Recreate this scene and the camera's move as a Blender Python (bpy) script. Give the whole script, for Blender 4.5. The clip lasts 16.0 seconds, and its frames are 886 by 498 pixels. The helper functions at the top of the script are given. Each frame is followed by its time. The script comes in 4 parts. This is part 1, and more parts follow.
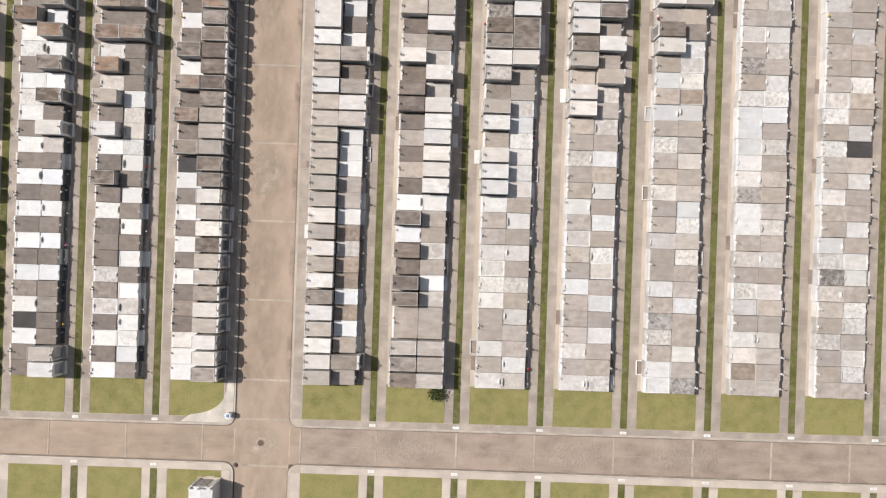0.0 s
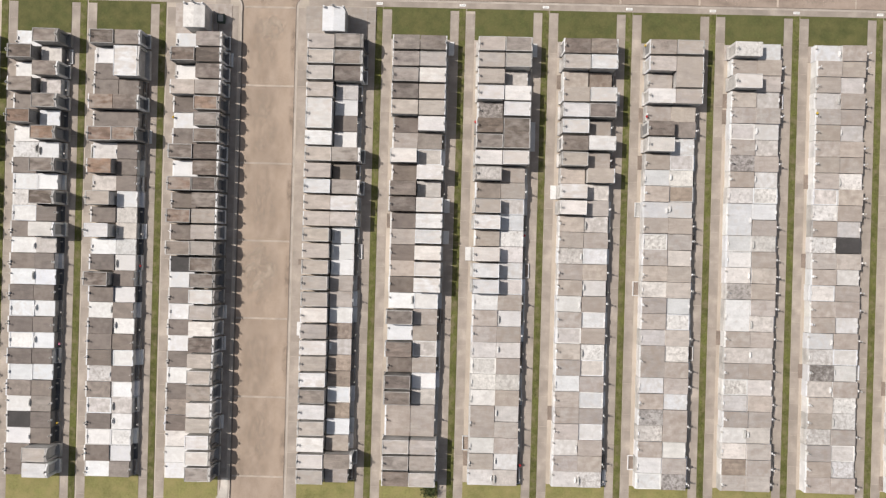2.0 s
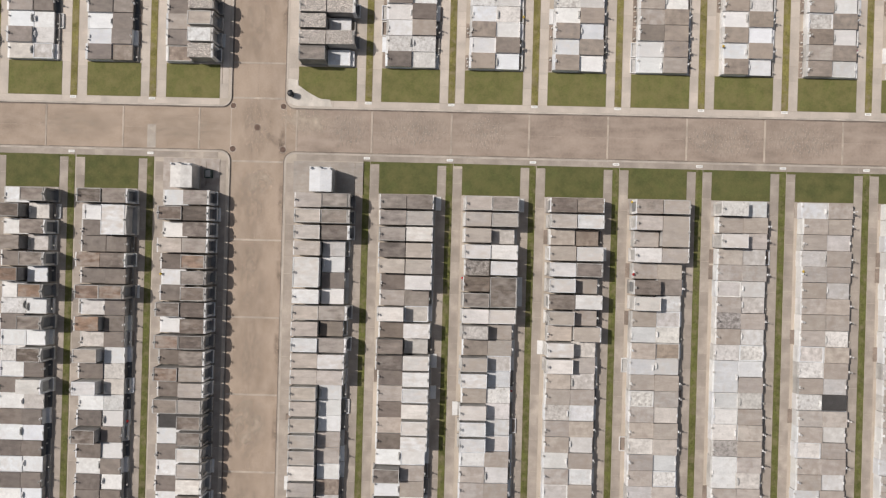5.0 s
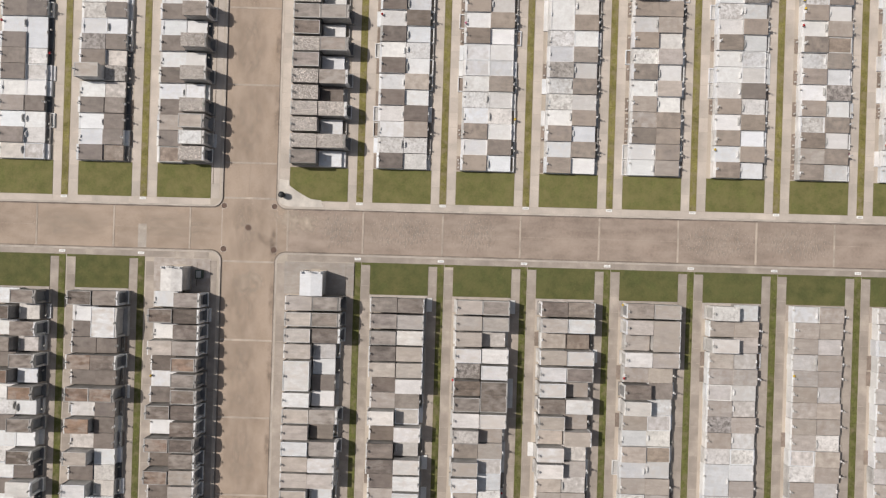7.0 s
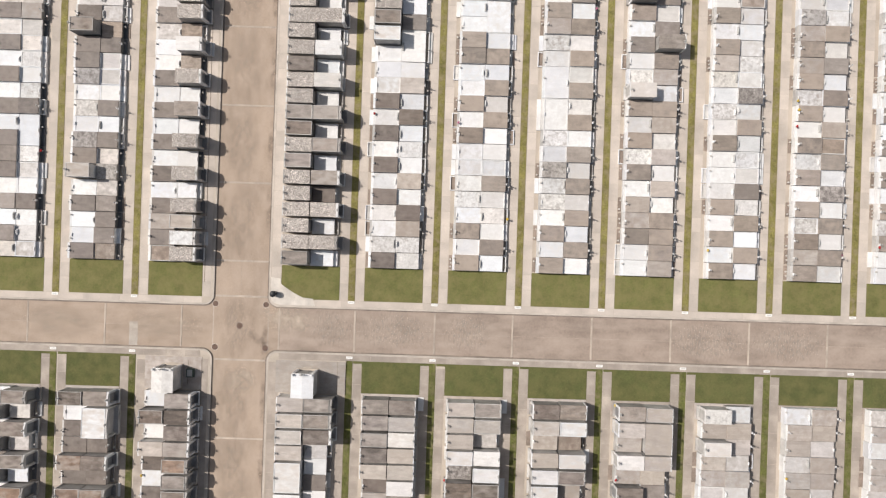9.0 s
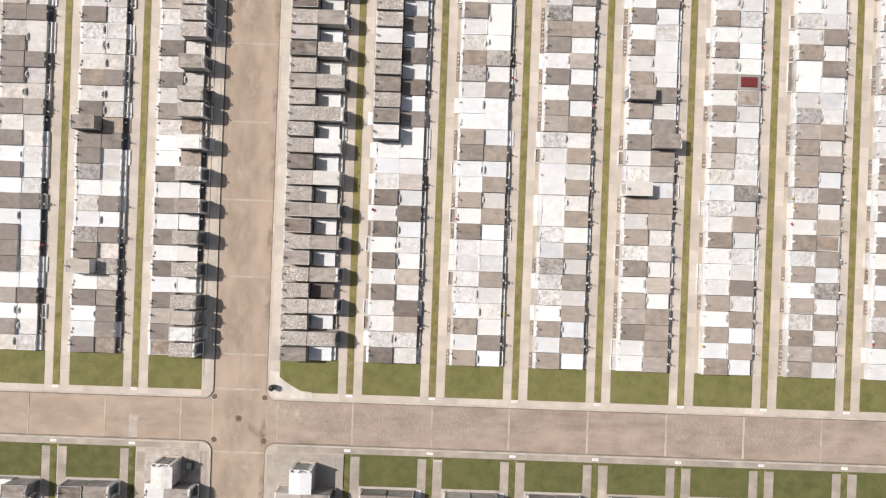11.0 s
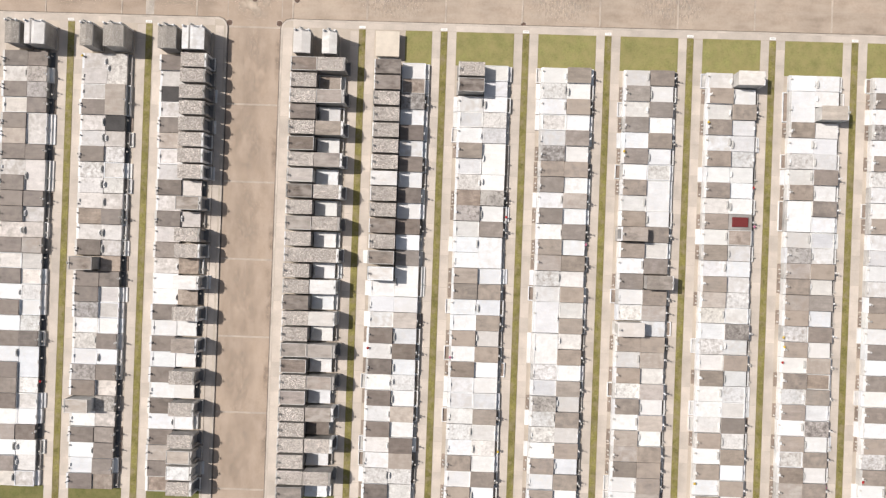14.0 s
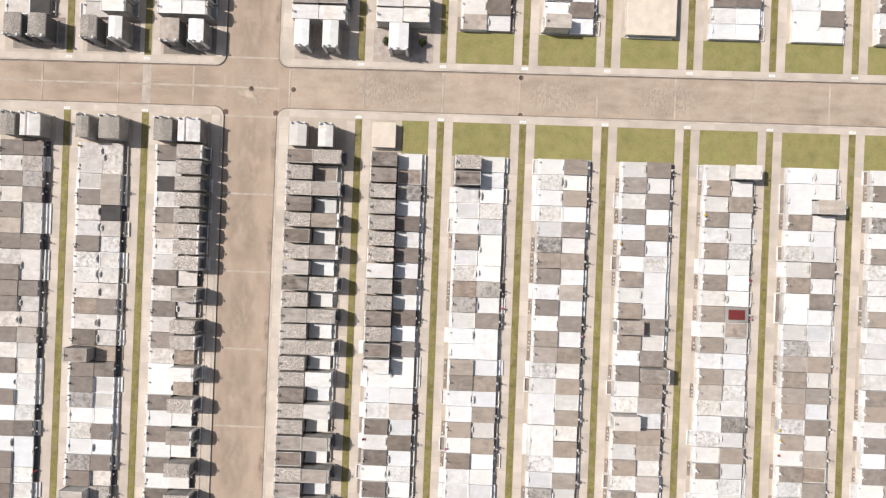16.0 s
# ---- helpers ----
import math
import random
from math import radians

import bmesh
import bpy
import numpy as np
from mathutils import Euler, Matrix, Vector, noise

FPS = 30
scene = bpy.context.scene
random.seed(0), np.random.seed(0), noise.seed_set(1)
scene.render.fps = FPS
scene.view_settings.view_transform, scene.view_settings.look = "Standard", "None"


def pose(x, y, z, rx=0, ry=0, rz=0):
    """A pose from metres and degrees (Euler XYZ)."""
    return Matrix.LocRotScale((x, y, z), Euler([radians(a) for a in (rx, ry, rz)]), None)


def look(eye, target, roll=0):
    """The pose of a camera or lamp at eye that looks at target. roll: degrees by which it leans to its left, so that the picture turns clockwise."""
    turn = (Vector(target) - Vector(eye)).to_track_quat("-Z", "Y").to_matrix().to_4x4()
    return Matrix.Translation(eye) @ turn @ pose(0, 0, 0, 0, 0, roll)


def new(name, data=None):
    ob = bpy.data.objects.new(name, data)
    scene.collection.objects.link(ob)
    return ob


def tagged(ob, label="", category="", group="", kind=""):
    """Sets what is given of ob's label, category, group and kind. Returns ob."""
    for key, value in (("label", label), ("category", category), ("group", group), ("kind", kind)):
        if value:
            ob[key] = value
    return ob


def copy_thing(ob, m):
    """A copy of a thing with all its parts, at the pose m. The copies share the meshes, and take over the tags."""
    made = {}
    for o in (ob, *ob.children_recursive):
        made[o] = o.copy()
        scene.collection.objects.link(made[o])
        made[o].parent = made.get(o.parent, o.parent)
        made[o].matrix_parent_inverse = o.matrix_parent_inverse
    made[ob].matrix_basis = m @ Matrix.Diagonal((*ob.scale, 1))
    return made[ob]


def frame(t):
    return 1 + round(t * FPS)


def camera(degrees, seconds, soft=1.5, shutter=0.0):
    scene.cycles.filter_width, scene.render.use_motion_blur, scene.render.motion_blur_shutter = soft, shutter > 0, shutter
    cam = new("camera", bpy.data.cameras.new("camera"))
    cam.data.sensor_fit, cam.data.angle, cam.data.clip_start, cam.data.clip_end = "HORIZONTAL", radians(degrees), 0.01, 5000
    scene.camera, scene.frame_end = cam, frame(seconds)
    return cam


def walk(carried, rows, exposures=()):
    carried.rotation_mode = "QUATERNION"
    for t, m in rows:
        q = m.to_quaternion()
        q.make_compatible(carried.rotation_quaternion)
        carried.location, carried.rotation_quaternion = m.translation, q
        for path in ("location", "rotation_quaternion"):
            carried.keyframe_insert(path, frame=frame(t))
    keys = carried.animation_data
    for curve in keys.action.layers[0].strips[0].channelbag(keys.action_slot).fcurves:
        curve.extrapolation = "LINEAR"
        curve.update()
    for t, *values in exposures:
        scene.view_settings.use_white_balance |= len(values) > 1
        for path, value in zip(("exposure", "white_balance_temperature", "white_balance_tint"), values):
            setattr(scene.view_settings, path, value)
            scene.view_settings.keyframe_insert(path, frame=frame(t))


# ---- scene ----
cam = camera(64.6, 16.0, soft=1.3)
PATH = [
    (0, 17.840, -36.407, 69.014, -0.049, 0.400, 1.916),
    (0.5, 17.892, -34.101, 69.098, -0.049, 0.400, 1.847),
    (1, 18.045, -31.735, 69.212, -0.049, 0.400, 1.759),
    (1.5, 18.232, -29.294, 69.313, -0.049, 0.400, 1.652),
    (2, 18.399, -26.850, 69.358, -0.049, 0.400, 1.568),
    (2.5, 18.590, -24.273, 69.352, -0.049, 0.400, 1.538),
    (3, 18.762, -21.690, 69.381, -0.049, 0.400, 1.509),
    (3.5, 18.937, -19.147, 69.389, -0.049, 0.400, 1.519),
    (4, 18.994, -16.597, 69.463, -0.049, 0.400, 1.527),
    (6.5, 19.791, -3.959, 69.408, -0.049, 0.400, 1.720),
    (7, 19.876, -1.472, 69.355, -0.049, 0.400, 1.766),
    (7.5, 20.002, 0.980, 69.236, -0.049, 0.400, 1.826),
    (8, 20.148, 3.434, 69.144, -0.049, 0.400, 1.854),
    (8.5, 20.280, 5.879, 69.089, -0.049, 0.400, 1.901),
    (9, 20.354, 8.327, 69.158, -0.049, 0.400, 1.933),
    (9.5, 20.359, 10.757, 69.289, -0.049, 0.400, 1.980),
    (12, 20.231, 22.247, 70.105, -0.049, 0.400, 2.075),
    (12.5, 20.304, 24.551, 70.311, -0.049, 0.400, 2.053),
    (13, 20.333, 26.837, 70.389, -0.049, 0.400, 2.011),
    (13.5, 20.380, 29.143, 70.442, -0.049, 0.400, 2.031),
    (14, 20.364, 31.423, 70.415, -0.049, 0.400, 2.062),
    (14.5, 20.384, 33.687, 70.279, -0.049, 0.400, 2.097),
    (15, 20.433, 35.970, 70.183, -0.049, 0.400, 2.133),
    (15.5, 20.414, 38.201, 70.247, -0.049, 0.400, 2.181),
    (16, 20.430, 40.513, 70.269, -0.049, 0.400, 2.243),
]
EXPOSURES = [(0, -0.03), (2, -0.14), (3.5, -0.3), (6.5, -0.36), (8, -0.2), (9.5, -0.01), (13, 0.05), (16, 0.08)]
walk(cam, [(t, pose(x, y, z, rx, ry, rz)) for t, x, y, z, rx, ry, rz in PATH], EXPOSURES)

# ---- sky and sun ----
SUN_EL, SUN_AZ = 52.0, 16.0  # elevation; degrees that the sun stands north of due west
world = bpy.data.worlds.new("sky")
scene.world = world
world.use_nodes = True
sky = world.node_tree.nodes.new("ShaderNodeTexSky")
sky.sky_type, sky.sun_disc = "NISHITA", False
sky.sun_elevation, sky.sun_rotation = radians(SUN_EL), radians(SUN_AZ - 90)
sky.air_density, sky.dust_density = 1.0, 2.5
back = world.node_tree.nodes["Background"]
back.inputs["Strength"].default_value = 0.085
haze = world.node_tree.nodes.new("ShaderNodeHueSaturation")  # a hazy, whitened sky
haze.inputs["Saturation"].default_value = 0.6
world.node_tree.links.new(sky.outputs[0], haze.inputs["Color"])
world.node_tree.links.new(haze.outputs[0], back.inputs[0])
sun_data = bpy.data.lights.new("sun", "SUN")
sun_data.energy, sun_data.angle, sun_data.color = 4.5, radians(1.0), (1.0, 0.94, 0.88)
to_sun = Vector((-math.cos(radians(SUN_AZ)) * math.cos(radians(SUN_EL)), math.sin(radians(SUN_AZ)) * math.cos(radians(SUN_EL)), math.sin(radians(SUN_EL))))
sun = new("sun", sun_data)
sun.matrix_world = look(to_sun * 200, (0, 0, 0))


# ---- materials ----
def material(name, colour, rough=0.85, fine=0.12, stain=0.18, vary=0.08, fine_scale=9.0, stain_scale=0.9, bump=0.15, dark=None, cover=0.0, mottle_scale=3.0, metal=0.0, edge=0.06, stretch=None, uneven=0.0, rugged=0.5, runs=0.0):
    """A weathered mineral surface: colour, fine grain, broad stains, a change from piece to piece, and optional dark growth. uneven: how much cleaner or dirtier one piece is than the next; runs: how strongly rain has streaked it."""
    mat = bpy.data.materials.new(name)
    mat.use_nodes = True
    nodes, links = mat.node_tree.nodes, mat.node_tree.links
    bsdf = nodes["Principled BSDF"]
    bsdf.inputs["Roughness"].default_value, bsdf.inputs["Metallic"].default_value = rough, metal
    bsdf.inputs["Specular IOR Level"].default_value = 0.3
    place, info = nodes.new("ShaderNodeNewGeometry"), nodes.new("ShaderNodeObjectInfo")

    def own(factor, lo, hi):
        """A number of its own for each object, from lo to hi."""
        m = nodes.new("ShaderNodeMath")
        m.operation = "MULTIPLY"
        m.inputs[1].default_value = factor
        links.new(info.outputs["Random"], m.inputs[0])
        f = nodes.new("ShaderNodeMath")
        f.operation = "FRACT"
        links.new(m.outputs[0], f.inputs[0])
        return ranged(f.outputs[0], lo, hi, 0, 1)

    def noise_node(scale, detail, shift=0.0):
        n = nodes.new("ShaderNodeTexNoise")
        n.noise_dimensions = "4D"
        n.inputs["Scale"].default_value, n.inputs["Detail"].default_value, n.inputs["W"].default_value = scale, detail, shift
        if shift and uneven:
            links.new(own(7.31, shift, shift + 60), n.inputs["W"])
        links.new(place.outputs["Position"], n.inputs["Vector"])
        return n

    def ranged(socket, lo, hi, a=0.3, b=0.7):
        r = nodes.new("ShaderNodeMapRange")
        for i, v in enumerate((a, b, lo, hi), 1):
            r.inputs[i].default_value = v
        links.new(socket, r.inputs[0])
        return r.outputs[0]

    def times(a, b):
        m = nodes.new("ShaderNodeMath")
        m.operation = "MULTIPLY"
        links.new(a, m.inputs[0])
        links.new(b, m.inputs[1])
        return m.outputs[0]

    grain = noise_node(fine_scale, 5)
    broad = noise_node(stain_scale, 4, 3.0)
    value = times(ranged(grain.outputs[0], 1 - fine, 1 + fine), ranged(broad.outputs[0], 1 - stain, 1 + stain * 0.5))
    value = times(value, ranged(info.outputs["Random"], 1 - vary, 1 + vary, 0, 1))
    if runs:
        streak = noise_node(1.3, 3, 11.0)
        streak.inputs["Roughness"].default_value, streak.inputs["Distortion"].default_value = 0.6, 0.35
        along = nodes.new("ShaderNodeVectorMath")
        along.operation = "MULTIPLY"
        along.inputs[1].default_value = (0.6, 2.2, 1.0)
        links.new(place.outputs["Position"], along.inputs[0])
        links.new(along.outputs[0], streak.inputs["Vector"])
        value = times(value, ranged(streak.outputs[0], 1 - runs, 1 + runs, 0.32, 0.66))
    tint = nodes.new("ShaderNodeVectorMath")
    tint.operation = "SCALE"
    tint.inputs[0].default_value = colour
    links.new(value, tint.inputs["Scale"])
    result = tint.outputs[0]
    if uneven:
        hue = nodes.new("ShaderNodeCombineXYZ")
        links.new(own(13.7, 0.97, 1.018), hue.inputs[0])
        links.new(own(29.3, 0.99, 1.01), hue.inputs[1])
        links.new(own(13.7, 1.05, 0.975), hue.inputs[2])
        toned = nodes.new("ShaderNodeVectorMath")
        toned.operation = "MULTIPLY"
        links.new(result, toned.inputs[0])
        links.new(hue.outputs[0], toned.inputs[1])
        result = toned.outputs[0]
    if dark:
        spots = noise_node(mottle_scale, 6, 7.0)
        spots.inputs["Roughness"].default_value = rugged
        if stretch:
            scaled = nodes.new("ShaderNodeVectorMath")
            scaled.operation = "MULTIPLY"
            scaled.inputs[1].default_value = stretch
            links.new(place.outputs["Position"], scaled.inputs[0])
            links.new(scaled.outputs[0], spots.inputs["Vector"])
        growth = spots.outputs[0]
        if uneven:
            shifted = nodes.new("ShaderNodeMath")
            links.new(growth, shifted.inputs[0])
            links.new(own(41.9, -uneven, uneven), shifted.inputs[1])
            growth = shifted.outputs[0]
        mask = ranged(growth, 0, 1, 0.65 - cover * 0.3 - edge / 2, 0.65 - cover * 0.3 + edge / 2)
        mix = nodes.new("ShaderNodeMix")
        mix.data_type = "RGBA"
        mix.inputs[7].default_value = (*dark, 1)
        links.new(mask, mix.inputs[0])
        links.new(result, mix.inputs[6])
        result = mix.outputs[2]
    links.new(result, bsdf.inputs["Base Color"])
    if bump:
        b = nodes.new("ShaderNodeBump")
        b.inputs["Strength"].default_value, b.inputs["Distance"].default_value = bump, 0.02
        links.new(grain.outputs[0], b.inputs["Height"])
        links.new(b.outputs[0], bsdf.inputs["Normal"])
    return mat


def pebble_material(name, light, joint, scale=6.6):
    """White shell and pebble bedding: rounded pale stones with dark gaps."""
    mat = material(name, light, fine=0.15, stain=0.2, vary=0.1)
    nodes, links = mat.node_tree.nodes, mat.node_tree.links
    bsdf = nodes["Principled BSDF"]
    old = bsdf.inputs["Base Color"].links[0].from_socket
    place = nodes.new("ShaderNodeNewGeometry")
    cell = nodes.new("ShaderNodeTexVoronoi")
    cell.feature = "DISTANCE_TO_EDGE"
    cell.inputs["Scale"].default_value = scale
    links.new(place.outputs["Position"], cell.inputs["Vector"])
    r = nodes.new("ShaderNodeMapRange")
    r.inputs[1].default_value, r.inputs[2].default_value = 0.05, 0.15
    links.new(cell.outputs["Distance"], r.inputs[0])
    mix = nodes.new("ShaderNodeMix")
    mix.data_type = "RGBA"
    mix.inputs[6].default_value = (*joint, 1)
    links.new(r.outputs[0], mix.inputs[0])
    tone = nodes.new("ShaderNodeTexVoronoi")
    tone.inputs["Scale"].default_value = scale
    links.new(place.outputs["Position"], tone.inputs["Vector"])
    split = nodes.new("ShaderNodeSeparateColor")
    links.new(tone.outputs["Color"], split.inputs[0])
    tones = nodes.new("ShaderNodeMapRange")
    tones.inputs[3].default_value, tones.inputs[4].default_value = 0.68, 1.2
    links.new(split.outputs[0], tones.inputs[0])
    shade = nodes.new("ShaderNodeVectorMath")
    shade.operation = "SCALE"
    links.new(old, shade.inputs[0])
    links.new(tones.outputs[0], shade.inputs["Scale"])
    links.new(shade.outputs[0], mix.inputs[7])
    links.new(mix.outputs[2], bsdf.inputs["Base Color"])
    bump = nodes.new("ShaderNodeBump")
    bump.inputs["Strength"].default_value, bump.inputs["Distance"].default_value = 0.6, 0.05
    links.new(r.outputs[0], bump.inputs["Height"])
    links.new(bump.outputs[0], bsdf.inputs["Normal"])
    return mat


M = {
    "w": material("white_painted_concrete", (0.68, 0.674, 0.664), stain=0.07, fine=0.05, vary=0.11, stain_scale=1.1, dark=(0.60, 0.58, 0.557), cover=0.12, mottle_scale=2.4, edge=0.3, uneven=0.12, rugged=0.6, runs=0.05),
    "p": material("aged_pale_concrete", (0.57, 0.53, 0.495), stain=0.12, fine=0.08, vary=0.14, stain_scale=1.2, dark=(0.40, 0.365, 0.335), cover=0.2, mottle_scale=2.6, edge=0.28, uneven=0.12, runs=0.09),
    "l": material("pale_concrete", (0.595, 0.58, 0.562), dark=(0.50, 0.472, 0.445), cover=0.15, mottle_scale=2.2, edge=0.3, stain=0.1, fine=0.07, vary=0.11, uneven=0.12, runs=0.06),
    "c": material("buff_concrete", (0.408, 0.36, 0.32), stain=0.1, fine=0.07, vary=0.15, dark=(0.31, 0.26, 0.222), cover=0.16, mottle_scale=1.7, edge=0.35, uneven=0.1, runs=0.11),
    "g": material("grey_concrete", (0.275, 0.236, 0.205), stain=0.14, fine=0.08, vary=0.16, dark=(0.20, 0.17, 0.148), cover=0.2, mottle_scale=1.9, edge=0.35, uneven=0.1, runs=0.14),
    "d": material("dark_grey_granite", (0.16, 0.131, 0.112), rough=0.6, stain=0.12, fine=0.08, vary=0.18, dark=(0.225, 0.19, 0.165), cover=0.16, mottle_scale=1.7, edge=0.4, uneven=0.12, runs=0.18),
    "k": material("blackened_concrete", (0.075, 0.07, 0.068), stain=0.3),
    "t": material("tan_weathered_concrete", (0.335, 0.276, 0.228), stain=0.2, vary=0.15, dark=(0.21, 0.165, 0.135), cover=0.3, mottle_scale=2.4, edge=0.25, uneven=0.1, runs=0.2),
    "r": material("red_painted_concrete", (0.15, 0.026, 0.026), stain=0.12),
    "m": material("spotted_white_marble", (0.62, 0.595, 0.565), dark=(0.33, 0.30, 0.275), cover=0.27, stain=0.16, mottle_scale=3.0, edge=0.2, rugged=0.72, fine=0.14, fine_scale=5, vary=0.12, uneven=0.06),
    "n": material("lichen_blackened_slab", (0.41, 0.375, 0.345), dark=(0.15, 0.132, 0.12), cover=0.42, stain=0.2, mottle_scale=2.8, edge=0.2, fine=0.2, uneven=0.06, rugged=0.72),
    "H": material("dark_weathered_roof", (0.172, 0.138, 0.115), stain=0.25, fine=0.14, vary=0.25, stain_scale=1.2, dark=(0.30, 0.26, 0.228), cover=0.26, mottle_scale=1.5, edge=0.26, stretch=(0.75, 1.5, 1.0), uneven=0.12, runs=0.26),
    "G": material("grey_weathered_roof", (0.28, 0.238, 0.206), stain=0.22, fine=0.13, vary=0.16, stain_scale=1.2, dark=(0.37, 0.33, 0.296), cover=0.26, mottle_scale=1.5, edge=0.26, stretch=(0.75, 1.5, 1.0), uneven=0.12, runs=0.2),
    "D": material("dark_stained_roof", (0.182, 0.15, 0.128), stain=0.25, fine=0.14, vary=0.2, stain_scale=1.2, dark=(0.27, 0.236, 0.21), cover=0.24, mottle_scale=1.5, edge=0.26, stretch=(0.75, 1.5, 1.0), uneven=0.12, runs=0.26),
    "e": material("medium_grey_granite", (0.282, 0.237, 0.2), rough=0.6, stain=0.14, fine=0.09, vary=0.22, dark=(0.36, 0.3, 0.25), cover=0.24, mottle_scale=1.5, edge=0.3, uneven=0.14, rugged=0.6, runs=0.15),
    "B": material("rust_brown_roof", (0.25, 0.172, 0.127), stain=0.28, fine=0.15, vary=0.15, stain_scale=1.3, dark=(0.33, 0.28, 0.24), cover=0.3, mottle_scale=1.6, edge=0.24, stretch=(0.75, 1.5, 1.0), uneven=0.1, runs=0.24),
    "W": material("white_weathered_roof", (0.625, 0.596, 0.566), stain=0.1, fine=0.07, vary=0.14, stain_scale=1.2, dark=(0.54, 0.49, 0.445), cover=0.14, mottle_scale=1.7, edge=0.3, stretch=(0.75, 1.5, 1.0), uneven=0.12, runs=0.08),
    "C": material("buff_weathered_roof", (0.435, 0.385, 0.342), stain=0.12, fine=0.08, vary=0.14, stain_scale=1.2, dark=(0.38, 0.33, 0.285), cover=0.18, mottle_scale=1.7, edge=0.3, stretch=(0.75, 1.5, 1.0), uneven=0.12, runs=0.13),
    "x": pebble_material("grey_pebble_roof", (0.47, 0.43, 0.385), (0.22, 0.195, 0.172), 10.0),
    "y": material("cream_concrete", (0.60, 0.53, 0.445), stain=0.08, fine=0.05, dark=(0.5, 0.44, 0.37), cover=0.15, mottle_scale=1.2, edge=0.4),
    "S": pebble_material("white_pebble_roof", (0.67, 0.607, 0.55), (0.24, 0.21, 0.187), 7.7),
}
ROOF = {"H": "H", "W": "W", "C": "C", "G": "G", "D": "D", "B": "B", "S": "S", "M": "m"}
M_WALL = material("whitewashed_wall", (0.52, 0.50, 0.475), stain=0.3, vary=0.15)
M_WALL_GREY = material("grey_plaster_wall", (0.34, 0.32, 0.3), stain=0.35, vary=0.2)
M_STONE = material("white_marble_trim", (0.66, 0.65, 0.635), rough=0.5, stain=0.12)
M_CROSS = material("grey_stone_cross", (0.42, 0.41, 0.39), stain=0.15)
# for dark mausoleum walls, and for yard shade painted onto east-facing low tombs
M_WALL_DARK = material("dark_wall", (0.12, 0.122, 0.125), rough=0.5, stain=0.25)
M_TABLET = material("dark_granite_tablet", (0.24, 0.243, 0.248), rough=0.35, stain=0.2, bump=0.0)
M_VASE = material("stone_vase", (0.5, 0.47, 0.43), rough=0.6)
M_FLOWERS = {"red": material("red_flowers", (0.42, 0.04, 0.04), fine=0.4, fine_scale=30), "pink": material("pink_flowers", (0.55, 0.2, 0.3), fine=0.4, fine_scale=30), "yellow": material("yellow_flowers", (0.6, 0.42, 0.06), fine=0.4, fine_scale=30)}
M_COPING = material("bright_white_coping", (0.68, 0.67, 0.655), stain=0.2, fine=0.06, vary=0.1, uneven=0.1)
M_BED = material("brown_gravel_bed", (0.25, 0.2, 0.165), fine=0.35, fine_scale=14, stain=0.3)
ROAD_LOOK = dict(fine=0.1, stain=0.24, stain_scale=0.3, vary=0.08, fine_scale=7, dark=(0.42, 0.335, 0.268), cover=0.26, mottle_scale=1.0, edge=0.5)
M_ROAD = material("tan_road_concrete", (0.352, 0.274, 0.211), stretch=(1.1, 0.5, 1.0), **ROAD_LOOK)
M_ROAD_WEST = material("tan_cross_road_concrete", (0.352, 0.274, 0.211), stretch=(0.5, 1.1, 1.0), **ROAD_LOOK)
M_ROAD_SCUFFED = material("scuffed_road_concrete", (0.31, 0.245, 0.2), fine=0.12, stain=0.26, stain_scale=0.4, vary=0.08, fine_scale=5, dark=(0.4, 0.325, 0.268), cover=0.2, mottle_scale=0.9, edge=0.45, stretch=(0.55, 1.5, 1.0))
M_ROAD_TAN = material("tan_scuffed_road_concrete", (0.37, 0.295, 0.232), fine=0.1, stain=0.22, stain_scale=0.4, vary=0.08, fine_scale=5, dark=(0.44, 0.365, 0.295), cover=0.22, mottle_scale=0.9, edge=0.45, stretch=(0.55, 1.5, 1.0))
M_JOINT = material("pale_joint_filler", (0.452, 0.382, 0.318), stain=0.25, stain_scale=1.2)
M_WALK = material("beige_walk_concrete", (0.475, 0.41, 0.342), fine=0.07, stain=0.2, stain_scale=0.5, vary=0.07)
M_KERB = material("kerb_concrete", (0.48, 0.425, 0.37), stain=0.25, vary=0.05)
M_APRON = material("bleached_concrete", (0.6, 0.55, 0.49), stain=0.3, fine=0.06, stain_scale=0.7)
M_GUTTER = material("gutter_dirt", (0.235, 0.192, 0.16), stain=0.4, stain_scale=0.6, fine=0.3)
TURF = dict(rough=0.95, fine=0.15, stain=0.2, stain_scale=0.7, fine_scale=6, bump=0.4, cover=0.36, mottle_scale=0.9, edge=0.28, rugged=0.68)
M_GRASS = material("lawn", (0.094, 0.102, 0.036), dark=(0.135, 0.126, 0.05), **TURF)
M_GRASS_MID = material("sunlit_lawn", (0.137, 0.139, 0.047), dark=(0.19, 0.168, 0.07), **TURF)
M_GRASS_DRY = material("dry_lawn", (0.228, 0.218, 0.082), dark=(0.28, 0.24, 0.105), **TURF)
M_STRIP = material("lush_grass", (0.11, 0.115, 0.034), rough=0.95, fine=0.35, stain=0.35, stain_scale=0.9, fine_scale=7, bump=0.5, dark=(0.2, 0.165, 0.1), cover=0.12, mottle_scale=1.6, edge=0.3)
M_STRIP_DRY = material("yellowed_grass", (0.205, 0.182, 0.06), rough=0.95, fine=0.35, stain=0.35, stain_scale=0.9, fine_scale=7, bump=0.5, dark=(0.26, 0.21, 0.13), cover=0.15, mottle_scale=1.6, edge=0.3)
